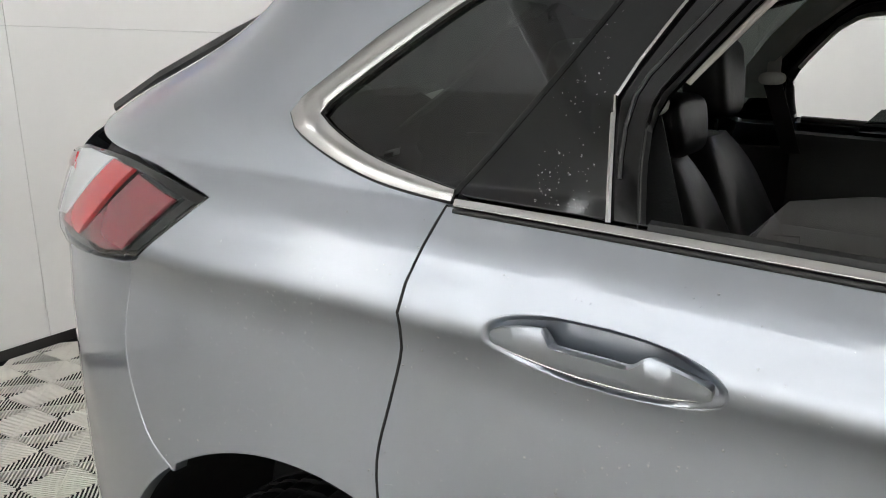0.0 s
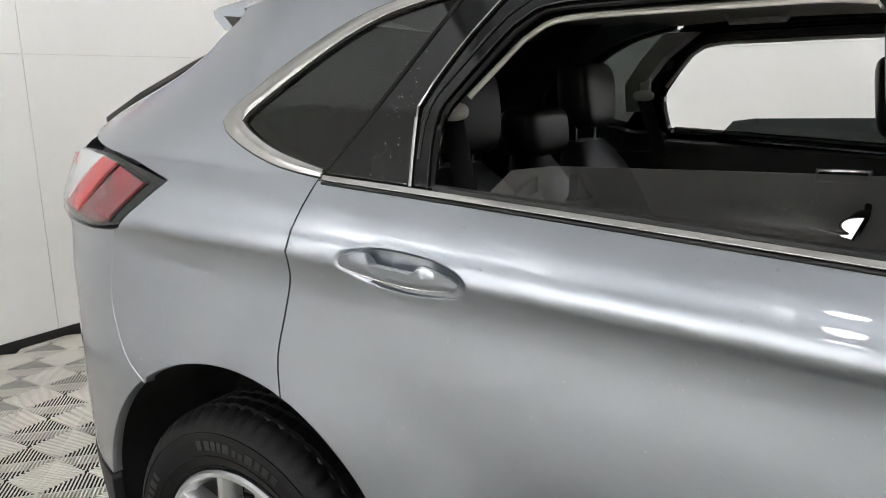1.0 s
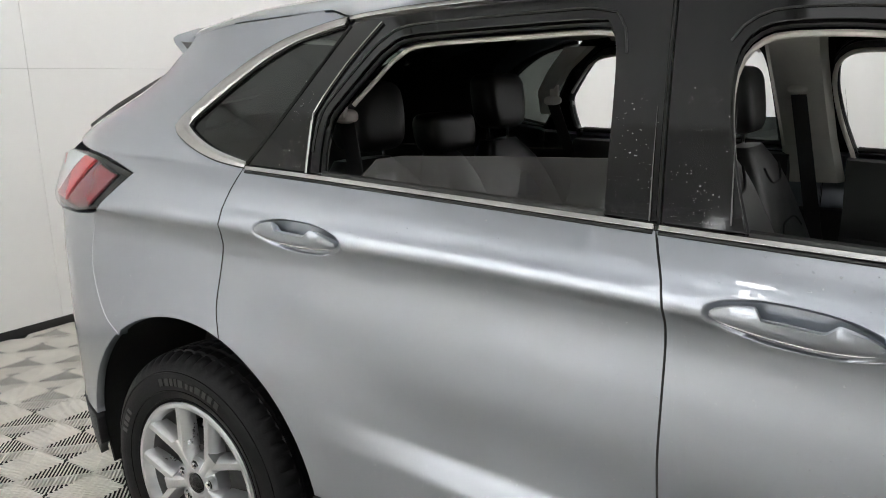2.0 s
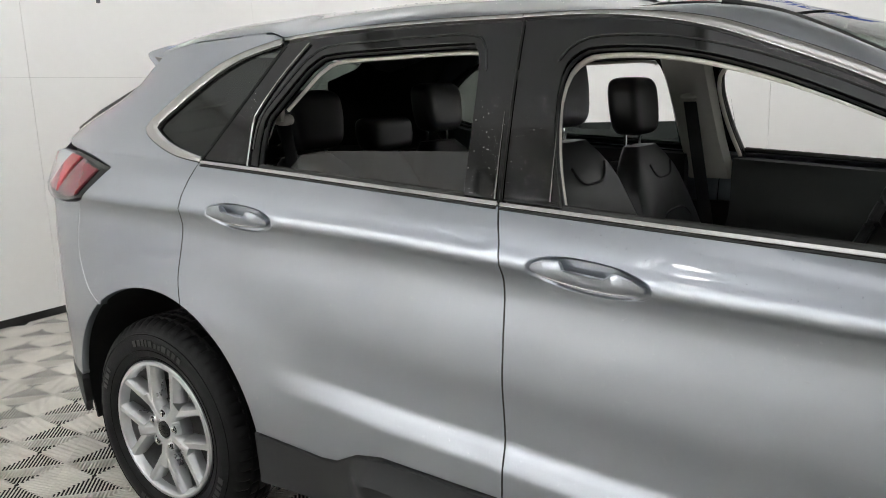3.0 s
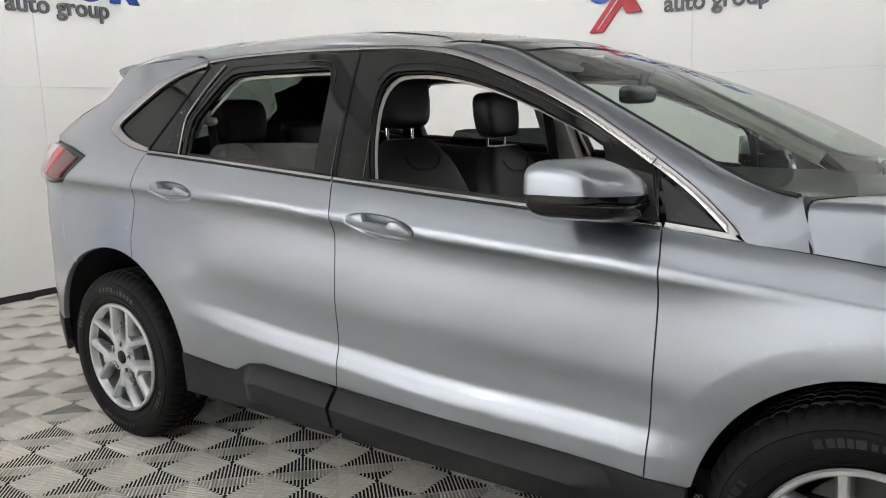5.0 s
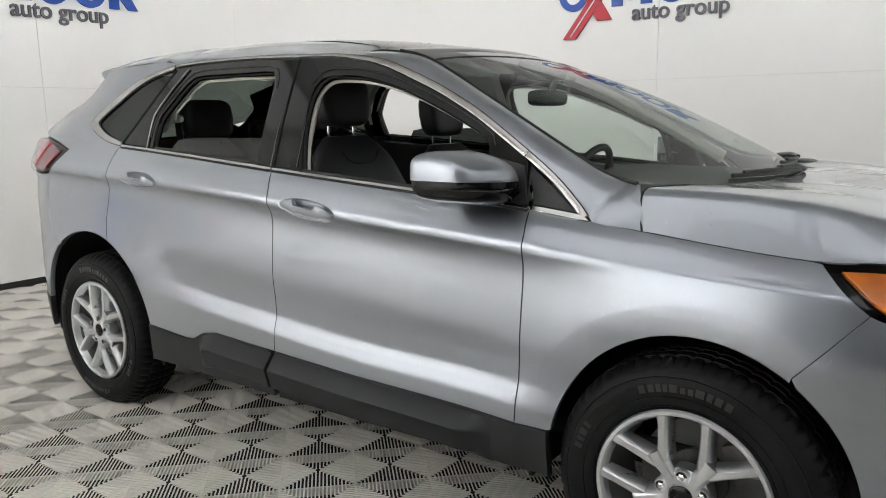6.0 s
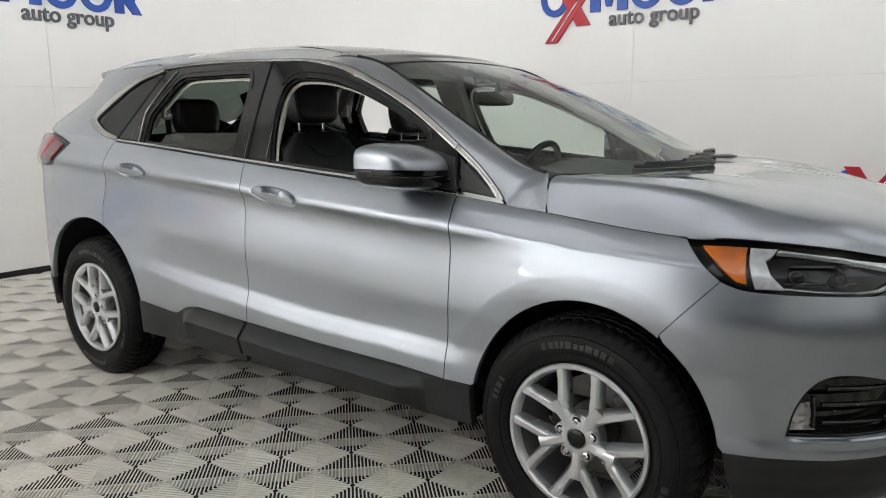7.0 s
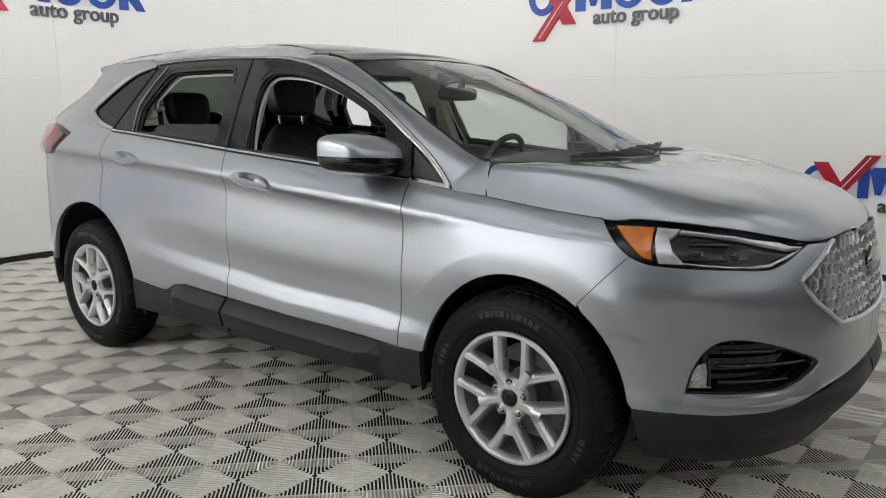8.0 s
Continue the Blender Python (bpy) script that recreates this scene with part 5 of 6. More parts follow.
def screen_fn(u, v):
    e = screen_edge(0.20 + 0.785 * u)
    top, low = Vector((1.80, 0, 1.600)), Vector((2.89, 0, 1.150))
    c = top.lerp(low, u)
    c.z += 0.05 * math.sin(math.pi * u)
    k = 1 - v
    return Vector((c.x + (e.x - c.x) * k ** 2.2, e.y * k, c.z + (e.z - c.z) * k ** 2.4))


def header_fn(u, w):
    return roof_fn(1.0, 0.155 + 0.845 * w).lerp(screen_fn(0.0, w), u) + Vector((0, 0, 0.012 * math.sin(math.pi * u)))


patch("roof_header", header_fn, GLOSS_BLACK, CAR, 10, 36, "black roof edge above the windscreen")
patch("windscreen", screen_fn, CLEAR, CAR, 30, 30, "raked clear windscreen with slight green tint").visible_shadow = False


def band_fn(u, v):
    q = screen_fn(0.055 * u - 0.005, v)
    return q + Vector((0.002, 0, 0.003))


patch("shade_band", band_fn, GLOSS_BLACK, CAR, 4, 30, "black band along the top of the windscreen")


HOOD_RIM = [skin(to_p(x, z), z) + Vector((0, 0, 0.002)) for x, z in ((2.690, 1.0505), (2.90, 1.0295), (3.129, 1.0075), (3.238, 1.0095), (3.35, 1.0035), (3.496, 0.9855), (3.604, 0.960), (3.668, 0.9405))] + [Vector((3.708, -0.315, 0.944)), Vector((3.732, -0.15, 0.958))]


def hood_edge(u):
    pts = HOOD_RIM
    if u < 2 / 9:
        x = 2.69 + (3.129 - 2.69) * u * 4.5
        z = curve_table(x, BELT) + 0.0010
        return skin(to_p(x, z), z) + Vector((0, 0, 0.0005))
    k = u * (len(pts) - 1)
    i = min(int(k), len(pts) - 2)
    f = k - i
    p0, p1, p2, p3 = (Vector(pts[max(0, min(len(pts) - 1, i + d))]) for d in (-1, 0, 1, 2))
    return 0.5 * (2 * p1 + (p2 - p0) * f + (2 * p0 - 5 * p1 + 4 * p2 - p3) * f * f + (3 * p1 - p0 - 3 * p2 + p3) * f ** 3)


HOOD_MID = [(2.86, 1.150), (3.0, 1.150), (3.2, 1.136), (3.45, 1.100), (3.62, 1.045), (3.70, 1.000), (3.742, 0.964)]


def hood_fn(u, v):
    e = hood_edge(u)
    xc = 2.872 + (3.742 - 2.872) * (0.55 * u + 0.45 * math.sin(u * math.pi / 2))
    zc = curve_table(xc, HOOD_MID)
    k = 1 - v
    f = smooth(u / 0.45)
    g = smooth(u / 0.75)
    flat = 1 - math.log(1 + math.exp(9 * (1 - (1 - k) / 0.085))) / 9
    flat = max(0.0, flat)
    rise = flat + (max(0.0, 1 - k ** 3.4) ** 0.52 - flat) * g
    # raised centre with a soft ridge on each side
    y = abs(e.y) * k
    ridge = 0.012 * (1 - smooth((y - 0.26 + 0.05 * u) / 0.20)) * (1 - smooth((u - 0.75) / 0.25)) - 0.012
    back = 1 - smooth(u / 0.60)
    lean = 0.085 * rise * k ** 4 * back
    lip = 0.024 * smooth((k - 0.25) / 0.55) * back * flat
    return Vector((xc + (e.x - xc) * k ** 2 - lean, e.y * k, e.z + (zc + ridge - e.z) * rise + lip))


patch("hood", hood_fn, PAINT, CAR, 72, 120, "silver hood with raised middle, wet", 0.015)


for s in (-1, 1):
    pts = [screen_edge(0.14 + 0.86 * k / 40) for k in range(41)]
    part("screen_seal", tube([(q.x, q.y * -s, q.z + 0.002) for q in pts], 0.0065, 8), SEAL, CAR, "black rubber edge of the windscreen")
    # another dark tube draws the shade in the gap behind the hood
    pts = [hood_fn(0.0, v / 40) for v in range(11)]
    part("shut_line", tube([(q.x - 0.004, q.y * -s, q.z - 0.001) for q in pts], 0.0035, 6), DARK, CAR, "thin black shut line behind the hood")


def cowl_fn(u, v):
    k = 1 - v
    q = hood_fn(0.0, v)
    s = screen_fn(0.99, v)
    return q.lerp(s, u) - Vector((0, 0, 0.018 + 0.01 * math.sin(math.pi * u)))


patch("cowl", cowl_fn, SATIN_BLACK, CAR, 6, 30, "black plastic cowl below the windscreen")

# emblem on the grille, without lettering
nose_x = curve_table(0.835, NOSE)
part("emblem", blob((nose_x + 0.012, 0, 0.835), (0.018, 0.085, 0.040), 2.0, 32, 16), CHROME, CAR, "plain oval chrome emblem")

# tailgate, its window and the spoiler
def gate_fn(u, v):
    z = 0.98 + (1.345 - 0.15 * (1 - (1 - v) ** 2) - 0.98) * u
    p0, p1 = to_p(-0.745, z) if z > 1.1 else to_p(-0.80, z), -0.1 - WRAP * math.pi / 2
    return skin(p0 + (p1 - p0) * v, z)


patch("tailgate", gate_fn, PAINT, CAR, 20, 20, "silver tailgate")


def gate_glass_fn(u, v):
    a, b = Vector((-0.625, -0.630, 1.350)), Vector((-0.225, -0.510, 1.580))
    e = a.lerp(b, u)
    cx = -0.93 + (-0.30 + 0.93) * u
    k = 1 - v
    return Vector((cx + (e.x - cx) * k ** 2.5, e.y * k, e.z + (0.02 - 0.16 * (1 - u)) * (1 - k * k)))


patch("tailgate_glass", gate_glass_fn, TINTED, CAR, 20, 24, "dark tinted rear window")
for s in (-1, 1):
    part("tailgate_seal", tube([(-0.665, s * 0.632, 1.340), (-0.55, s * 0.612, 1.400), (-0.385, s * 0.572, 1.474), (-0.215, s * 0.52, 1.545)], lambda u: 0.017 - 0.004 * u, 8), SATIN_BLACK, CAR, "black edge strip of the rear window")
    # strip between the glass and the quarter panel
    rings = []
    for k in range(17):
        u = k / 16
        g = Vector((-0.66, -0.60, 1.33)).lerp(Vector((-0.19, -0.48, 1.59)), u)
        x = -0.63 + 0.58 * u
        z = lerp_table(x, [(-0.63, 1.34), (-0.555, 1.376), (-0.37, 1.446), (-0.135, 1.538), (-0.05, 1.60)])
        q = skin(to_p(x, z), z) - 0.012 * skin_normal(to_p(x, z), z)
        rings.append([(v.x, v.y * -s, v.z) for v in (g, q, q + Vector((0.02, 0.012, 0)), g + Vector((0.02, 0.012, 0)))])
    low, q = Vector((-0.80, -0.50, 1.20)), skin(to_p(-0.72, 1.285), 1.285) + Vector((0.012, 0.012, 0))
    rings.insert(0, [(v.x, v.y * -s, v.z) for v in (low, q, q + Vector((0.02, 0.012, 0)), low + Vector((0.02, 0.012, 0)))])
    part("tailgate_edge", loft(rings), SATIN_BLACK, CAR, "black edge beside the rear window")
def spoiler():
    """A wing over the rear window; its ends turn down into short fins."""
    rings = []
    for k in range(41):
        y = -0.585 + 1.17 * k / 40
        e = abs(y) / 0.585
        x1 = -0.285 - 0.13 * (1 - e ** 3)
        zt = 1.606 + 0.046 * (1 - e ** 2.2)
        fin = smooth((e - 0.86) / 0.14)
        tuck = 0.012 * smooth((e - 0.93) / 0.07)
        rings.append([(0.16, y, zt + 0.020 - tuck), (0.04, y, zt + 0.027 - tuck), (-0.08, y, zt + 0.022 - tuck), (0.6 * x1, y, zt + 0.014), (x1 + 0.02, y, zt + 0.002), (x1, y, zt - 0.006),
                      (x1 + 0.004, y, zt - 0.020), (x1 + 0.035, y, zt - 0.034 - 0.016 * fin), (x1 + 0.10, y, zt - 0.040 - 0.026 * fin), (x1 + 0.17, y, zt - 0.042 - 0.030 * fin), (0.06, y, zt - 0.03)])
    wing = part("spoiler", loft(rings), PAINT, CAR, "silver roof spoiler over the rear window", 28)
    for s in (-1, 1):
        rings = []
        for k in range(9):
            u = k / 8
            top, low = Vector((-0.268, -0.578, 1.590)).lerp(Vector((-0.09, -0.648, 1.570)), u), Vector((-0.238, -0.572, 1.556)).lerp(Vector((-0.10, -0.645, 1.528)), u)
            rings.append([(q.x, q.y * -s, q.z) for q in (top, low, low + Vector((0.01, 0.05, 0.0)), top + Vector((0.01, 0.05, 0.0)))])
        part("spoiler_end", loft(rings), SATIN_BLACK, wing, "black lower end of the spoiler")


spoiler()


def gate_trim_fn(u, v):
    q = gate_fn(0.02 + 1.2 * u, v)
    return Vector((q.x + 0.05, q.y * 0.94, q.z + 0.004))


patch("tailgate_trim", gate_trim_fn, TRIM_DARK, CAR, 14, 20, "dark inner trim of the tailgate")


# wheels
def tyre_bm():
    R, W = 0.3755, 0.1225
    prof = [(0.232, 0.085), (0.240, 0.100), (0.262, 0.113), (0.300, 0.120), (0.325, 0.1165), (0.342, 0.108), (0.354, 0.099), (0.364, 0.087), (0.3700, 0.074), (0.3725, 0.062), (0.3735, 0.060), (0.366, 0.0585), (0.366, 0.0515), (0.374, 0.050), (0.3755, 0.024), (0.367, 0.022), (0.367, 0.014), (0.3755, 0.012)]
    full = [(r, y) for r, y in prof] + [(r, -y) for r, y in prof[::-1]]
    n = 240
    rings = []
    for k in range(n):
        a = 2 * math.pi * k / n
        ring = []
        for r, y in full:
            cut = 0.0
            if 0.346 < r and abs(y) > 0.0605 and k % 4 == 0:
                cut = 0.0055 if r > 0.356 else 0.003
            elif r > 0.372 and abs(y) < 0.06 and k % 5 == 0:
                cut = 0.004
            rr = r - cut
            ring.append((rr * math.cos(a), y, rr * math.sin(a)))
        rings.append(ring)
    return loft(rings, closed=True)


def lathe(profile_pts, n=72, closed=True):
    rings = []
    for k in range(n):
        a = 2 * math.pi * k / n
        rings.append([(r * math.cos(a), y, r * math.sin(a)) for r, y in profile_pts])
    return loft(rings, closed=True)


def arm_ring(c, along, wide, rise, deep):
    """Cross-section of a spoke: a narrow ridge with long sloping flanks; the outside of the wheel is -y."""
    s = Vector((along.z, 0, -along.x)).normalized()
    d = Vector((0, 1, 0))
    return [c + s * wide * 0.56 + d * deep, c + s * wide * 0.50 + d * rise, c + s * wide * 0.30 + d * 0.0025, c + s * wide * 0.23, c - s * wide * 0.23, c - s * wide * 0.30 + d * 0.0025, c - s * wide * 0.50 + d * rise, c - s * wide * 0.56 + d * deep]


def sidewall_marks(ty):
    """Raised marks round the sidewall: plain bars of uneven width inside a low frame, and two fine ribs."""
    rng = random.Random(11)
    for a0, a1 in ((66, 112), (246, 292), (150, 166), (330, 346)):
        a = a0
        while a < a1 - 1.5:
            b = a + rng.uniform(2.2, 4.6)
            r0, r1 = 0.291, 0.312 if rng.random() < 0.75 else 0.307
            rings = []
            for t in (radians(a), radians((a + b) / 2), radians(b)):
                rings.append([(r * math.cos(t), yy, r * math.sin(t)) for r, yy in ((r0, -0.1165), (r0, -0.1208), (r1, -0.1202), (r1, -0.1150))])
            part("relief_bar", loft(rings), LETTER, ty)
            a = b + rng.uniform(0.9, 1.8)
    for r, yy, w in ((0.276, 0.1165, 0.0016), (0.3285, 0.1160, 0.0022), (0.250, 0.1075, 0.0018)):
        part("sidewall_rib", lathe([(r - w, -yy + 0.0015), (r - 0.4 * w, -yy - 0.0012), (r + 0.4 * w, -yy - 0.0012), (r + w, -yy + 0.0015)], 96), TYRE, ty)


def wheel(x, y, turn, flip):
    """Outside of the wheel looks to -y; the hub's face lies near y = -0.1."""
    ob = tagged(new("wheel"), "five twin-spoke silver alloy wheel with black tyre")
    ob.parent = CAR
    ob.matrix_basis = pose(x, y, 0.3655, 0, 0, 180 if flip else 0) @ pose(0, 0, 0, 0, turn, 0)
    ty = part("tyre", tyre_bm(), TYRE, ob, "black tyre with worn tread", 30)
    sidewall_marks(ty)
    rim = part("rim", lathe([(0.223, -0.110), (0.2265, -0.1135), (0.236, -0.1135), (0.2405, -0.107), (0.236, -0.098), (0.229, -0.085), (0.214, -0.085), (0.219, -0.100)]), ALLOY, ob, "silver alloy rim")
    part("barrel", lathe([(0.229, -0.084), (0.222, 0.0), (0.226, 0.09), (0.238, 0.105), (0.230, 0.108), (0.210, 0.09), (0.207, 0.0), (0.213, -0.084)]), BARREL, rim, "dull grey inside of the rim, darkened for shade")
    part("hub", lathe([(0.0005, -0.098), (0.030, -0.098), (0.034, -0.1045), (0.046, -0.1055), (0.062, -0.100), (0.074, -0.088), (0.078, -0.05), (0.0005, -0.045)], 40), ALLOY, rim)
    for k in range(5):
        stem = radians(54 + 72 * k)
        d = Vector((math.cos(stem), 0, math.sin(stem)))
        apex = d * 0.120 + Vector((0, -0.1125, 0))
        bm = bmesh.new()
        loft_into(bm, [arm_ring(d * 0.036 + Vector((0, -0.1040, 0)), d, 0.040, 0.012, 0.045), arm_ring(d * 0.075 + Vector((0, -0.1085, 0)), d, 0.042, 0.016, 0.045), arm_ring(d * 0.105 + Vector((0, -0.1115, 0)), d, 0.052, 0.018, 0.045), arm_ring(apex + d * 0.012, d, 0.060, 0.020, 0.045)])
        for sgn in (1, -1):
            tip_a = stem + sgn * radians(21.0)
            tip = Vector((0.2245 * math.cos(tip_a), -0.1105, 0.2245 * math.sin(tip_a)))
            start = apex - d * 0.016 + Vector((d.z, 0, -d.x)) * -sgn * 0.010 + Vector((0, 0.0042 + 0.0006 * sgn, 0))
            along = (tip - start).normalized()
            loft_into(bm, [arm_ring(start, along, 0.042, 0.020, 0.048), arm_ring(start.lerp(tip, 0.35), along, 0.036, 0.020, 0.048), arm_ring(start.lerp(tip, 0.75), along, 0.034, 0.018, 0.045), arm_ring(tip, along, 0.040, 0.012, 0.035)])
        part("spoke", bm, ALLOY, rim)
        nut = radians(90 + 72 * k)
        c = Vector((0.057 * math.cos(nut), 0, 0.057 * math.sin(nut)))
        well = []
        for j in range(24):
            t = 2 * math.pi * j / 24
            e = Vector((math.cos(t), 0, math.sin(t)))
            well.append([c + e * 0.0155 + Vector((0, -0.092, 0)), c + e * 0.0155 + Vector((0, -0.1065, 0)), c + e * 0.0185 + Vector((0, -0.1065, 0)), c + e * 0.0215 + Vector((0, -0.094, 0))])
        part("nut_well", loft(well, closed=True), ALLOY, rim)
        # a black disc gives the shallow well the shade of a deep one
        part("well_shade", tube([c + Vector((0, -0.094, 0)), c + Vector((0, -0.1018, 0))], 0.0157, 16), SATIN_BLACK, rim, "dark disc for the shade in the nut well")
        part("lug_nut", tube([c + Vector((0, -0.096, 0)), c + Vector((0, -0.109, 0)), c + Vector((0, -0.1125, 0))], lambda u: 0.0098 if u < 0.9 else 0.0065, 6), BRIGHT, rim, "chrome lug nut")
    part("centre_cap", lathe([(0.0005, -0.1075), (0.024, -0.107), (0.029, -0.1045), (0.029, -0.092), (0.0005, -0.092)], 32), GLOSS_BLACK, rim, "black centre cap without lettering")
    part("valve", tube([(0.05, -0.082, -0.197), (0.044, -0.094, -0.172)], 0.005, 8), SATIN_BLACK, rim, "black tyre valve")
    return ob


def brake(x, y, s):
    part("brake_disc", tube([(x, y + s * 0.02, 0.3655), (x, y + s * 0.045, 0.3655)], 0.165, 48), STEEL, CAR, "grey steel brake disc")
    part("brake_hat", tube([(x, y + s * 0.0, 0.3655), (x, y + s * 0.03, 0.3655)], 0.085, 32), STEEL, CAR, "brake disc hub")
    part("brake_caliper", box(x + 0.13, y + s * 0.02, 0.3655 + 0.06, 0.075, 0.075, 0.16, 0.012, 2, Matrix.Rotation(radians(-24), 4, "Y")), STEEL, CAR, "grey brake caliper")


AXLE = 0.780
for x, turn in ((0.0, 5), (2.849, 0)):
    wheel(x, -AXLE, turn, False)
    wheel(x, AXLE, turn + 20, True)
    brake(x, -AXLE + 0.02, 1)
    brake(x, AXLE - 0.02, -1)
    for s in (-1, 1):
        # wheel-house liner
        rr = 0.50 if x < 1 else 0.47
        rings = []
        for k in range(33):
            a = radians(-10 + 200 * k / 32)
            c, z = math.cos(a) * rr, 0.365 + math.sin(a) * rr
            yo = min(0.865, half_width(x + c * 1.03, max(0.3, z)) - 0.025)
            rings.append([(x + c, s * yo, z), (x + c, s * 0.46, z), (x + c * 1.02, s * 0.46, 0.365 + math.sin(a) * rr * 1.02), (x + c * 1.02, s * yo, 0.365 + math.sin(a) * rr * 1.02)])
        part("wheel_liner", loft(rings), DARK, CAR, "black wheel-house liner")
        part("wheel_house", box(x, s * 0.45, 0.60, 1.0, 0.02, 0.75), DARK, CAR, "black inner wall of the wheel house")

# underbody and the dark structure behind the skin
part("underbody", box(1.43, 0, 0.31, 4.2, 1.0, 0.16, 0.03), DARK, CAR, "black underbody")
part("underbody", box(1.43, 0, 0.33, 1.75, 1.66, 0.10, 0.03), DARK, CAR, "black underbody between the axles")
part("engine_bay", box(3.15, 0, 0.72, 0.95, 0.96, 0.5, 0.03), DARK, CAR, "dark engine bay")
for s in (-1, 1):
    part("inner_frame", box(1.43, s * 0.815, 0.66, 1.85, 0.05, 0.62, 0.01), DARK, CAR, "dark door structure")
    part("inner_frame", box(0.30, s * 0.775, 1.05, 0.9, 0.04, 0.24, 0.01), DARK, CAR, "dark quarter structure")
    part("inner_frame", box(-0.42, s * 0.66, 1.02, 0.35, 0.04, 0.34, 0.01), DARK, CAR, "dark tail structure")
    part("inner_frame", box(2.60, s * 0.74, 0.90, 0.55, 0.03, 0.20, 0.01), DARK, CAR, "dark fender structure")
    part("mud_flap", box(0.46, s * 0.78, 0.31, 0.012, 0.14, 0.09, 0.003, 1), DARK, CAR, "short black mud flap")


# ---- the cabin ----
def seat_back(name, x, y, wide, z0, z1, lean, thick, parent, label, bolster=0.03):
    """A padded back: sides swell forward, top narrows."""
    rings = []
    for i in range(17):
        u = i / 16
        z = z0 + (z1 - z0) * u
        xc = x - lean * (z - z0)
        w = wide * (0.5 - 0.11 * smooth((u - 0.55) / 0.45)) * (0.94 + 0.06 * math.sin(math.pi * u))
        d = thick * (0.5 * (1 - 0.35 * u))
        if u > 0.80:
            w *= 1 - 0.42 * ((u - 0.80) / 0.20) ** 2.2
            d *= 1 - 0.40 * ((u - 0.80) / 0.20) ** 2
        ring = []
        for k in range(28):
            a = 2 * math.pi * k / 28
            c, s = math.cos(a), math.sin(a)
            yy = w * math.copysign(abs(s) ** 0.6, s)
            xx = d * math.copysign(abs(c) ** 0.6, c)
            if c > 0:
                xx += bolster * (abs(yy) / w) ** 3 * (1 - u)
                xx -= 0.012 * smooth((abs(yy) / w - 0.60) / 0.05) * (1 - smooth((abs(yy) / w - 0.68) / 0.05))
            ring.append((xc + xx, y + yy, z))
        rings.append(ring)
    return part(name, loft(rings), LEATHER, parent, label)


def head_rest(x, y, z, wide, tall, parent, posts=True, tilt=0.10):
    def warp(p):
        return Vector((p.x - tilt * p.z + 0.12 * (p.y / wide * 2) ** 2 * 0.05, p.y * (1 - 0.12 * max(0.0, -p.z / tall * 2)), p.z))
    hr = part("headrest", blob((x, y, z), (0.058, wide / 2, tall / 2), 4.6, 36, 20, warp), LEATHER, parent, "black leather headrest")
    if posts:
        for s in (-1, 1):
            part("post", tube([(x, y + s * 0.075, z - tall / 2 - 0.085), (x, y + s * 0.075, z - tall / 2 + 0.02)], 0.0065, 10), BRIGHT, hr, "chrome headrest post")
            part("collar", tube([(x, y + s * 0.075, z - tall / 2 - 0.075), (x, y + s * 0.075, z - tall / 2 - 0.052)], 0.015, 12), TRIM_DARK, hr, "black post collar")
    return hr


def arc_seam(x, y, pts, parent):
    part("seam", tube(pts, 0.0035, 6), SEAL, parent, "stitched seam")


def front_seat(y, x, low=0.0):
    ob = tagged(new("front_seat"), "black leather front seat with headrest")
    ob.parent = CAR
    ob.location = (0, 0, -low)
    sb = seat_back("backrest", x, y, 0.54, 0.66, 1.285, 0.30, 0.17, ob, "black leather backrest", 0.05)
    # rounded yoke and lower panel lines on the face of the backrest
    for zc, hw, hh, sign in ((1.225, 0.11, 0.05, -1), (1.02, 0.15, 0.04, 1)):
        pts = []
        for k in range(17):
            u = k / 16
            yy = -hw + 2 * hw * u
            z = zc + sign * hh * (1 - (2 * u - 1) ** 4)
            tu = (z - 0.66) / 0.625
            pts.append((x - 0.30 * (z - 0.66) + 0.085 * (1 - 0.35 * tu) + 0.001, y + yy, z))
        arc_seam(x, y, pts, sb)
    part("cushion", blob((x + 0.22, y, 0.60), (0.30, 0.27, 0.10), 3.5, 32, 16), LEATHER, ob, "black leather seat cushion")
    part("seat_base", box(x + 0.2, y, 0.45, 0.42, 0.42, 0.16, 0.02), TRIM_DARK, ob, "dark seat base")
    head_rest(x - 0.215, y, 1.425, 0.275, 0.205, ob)
    return ob


front_seat(-0.385, 1.40)
front_seat(0.40, 1.34, 0.065)
bench = tagged(new("rear_seat"), "black leather rear bench with three headrests")
bench.parent = CAR
for y, wide in ((-0.40, 0.50), (0.0, 0.28), (0.40, 0.50)):
    seat_back("backrest", 0.50, y, wide, 0.62, 1.235, 0.38, 0.18, bench, "black leather backrest", 0.02)
for y, zc, tall in ((-0.385, 1.355, 0.20), (0.02, 1.285, 0.13), (0.385, 1.375, 0.20)):
    head_rest(0.275, y, zc, 0.26, tall, bench)
part("cushion", blob((0.68, 0, 0.58), (0.30, 0.66, 0.11), 4.0, 40, 16), LEATHER, bench, "black leather seat cushion")

part("cabin_floor", box(1.2, 0, 0.42, 3.3, 1.5, 0.06, 0.01), CARPET, CAR, "black carpet")
part("cargo_shelf", box(-0.15, 0, 1.0, 0.75, 1.25, 0.04, 0.01), CARPET, CAR, "black cargo cover behind the bench")


def liner_fn(u, v):
    q = roof_fn(0.04 + 0.94 * u, 0.06 + 0.94 * v)
    return q - Vector((0, 0, 0.045))


patch("headliner", liner_fn, HEADLINER, CAR, 30, 30, "grey cloth headliner")
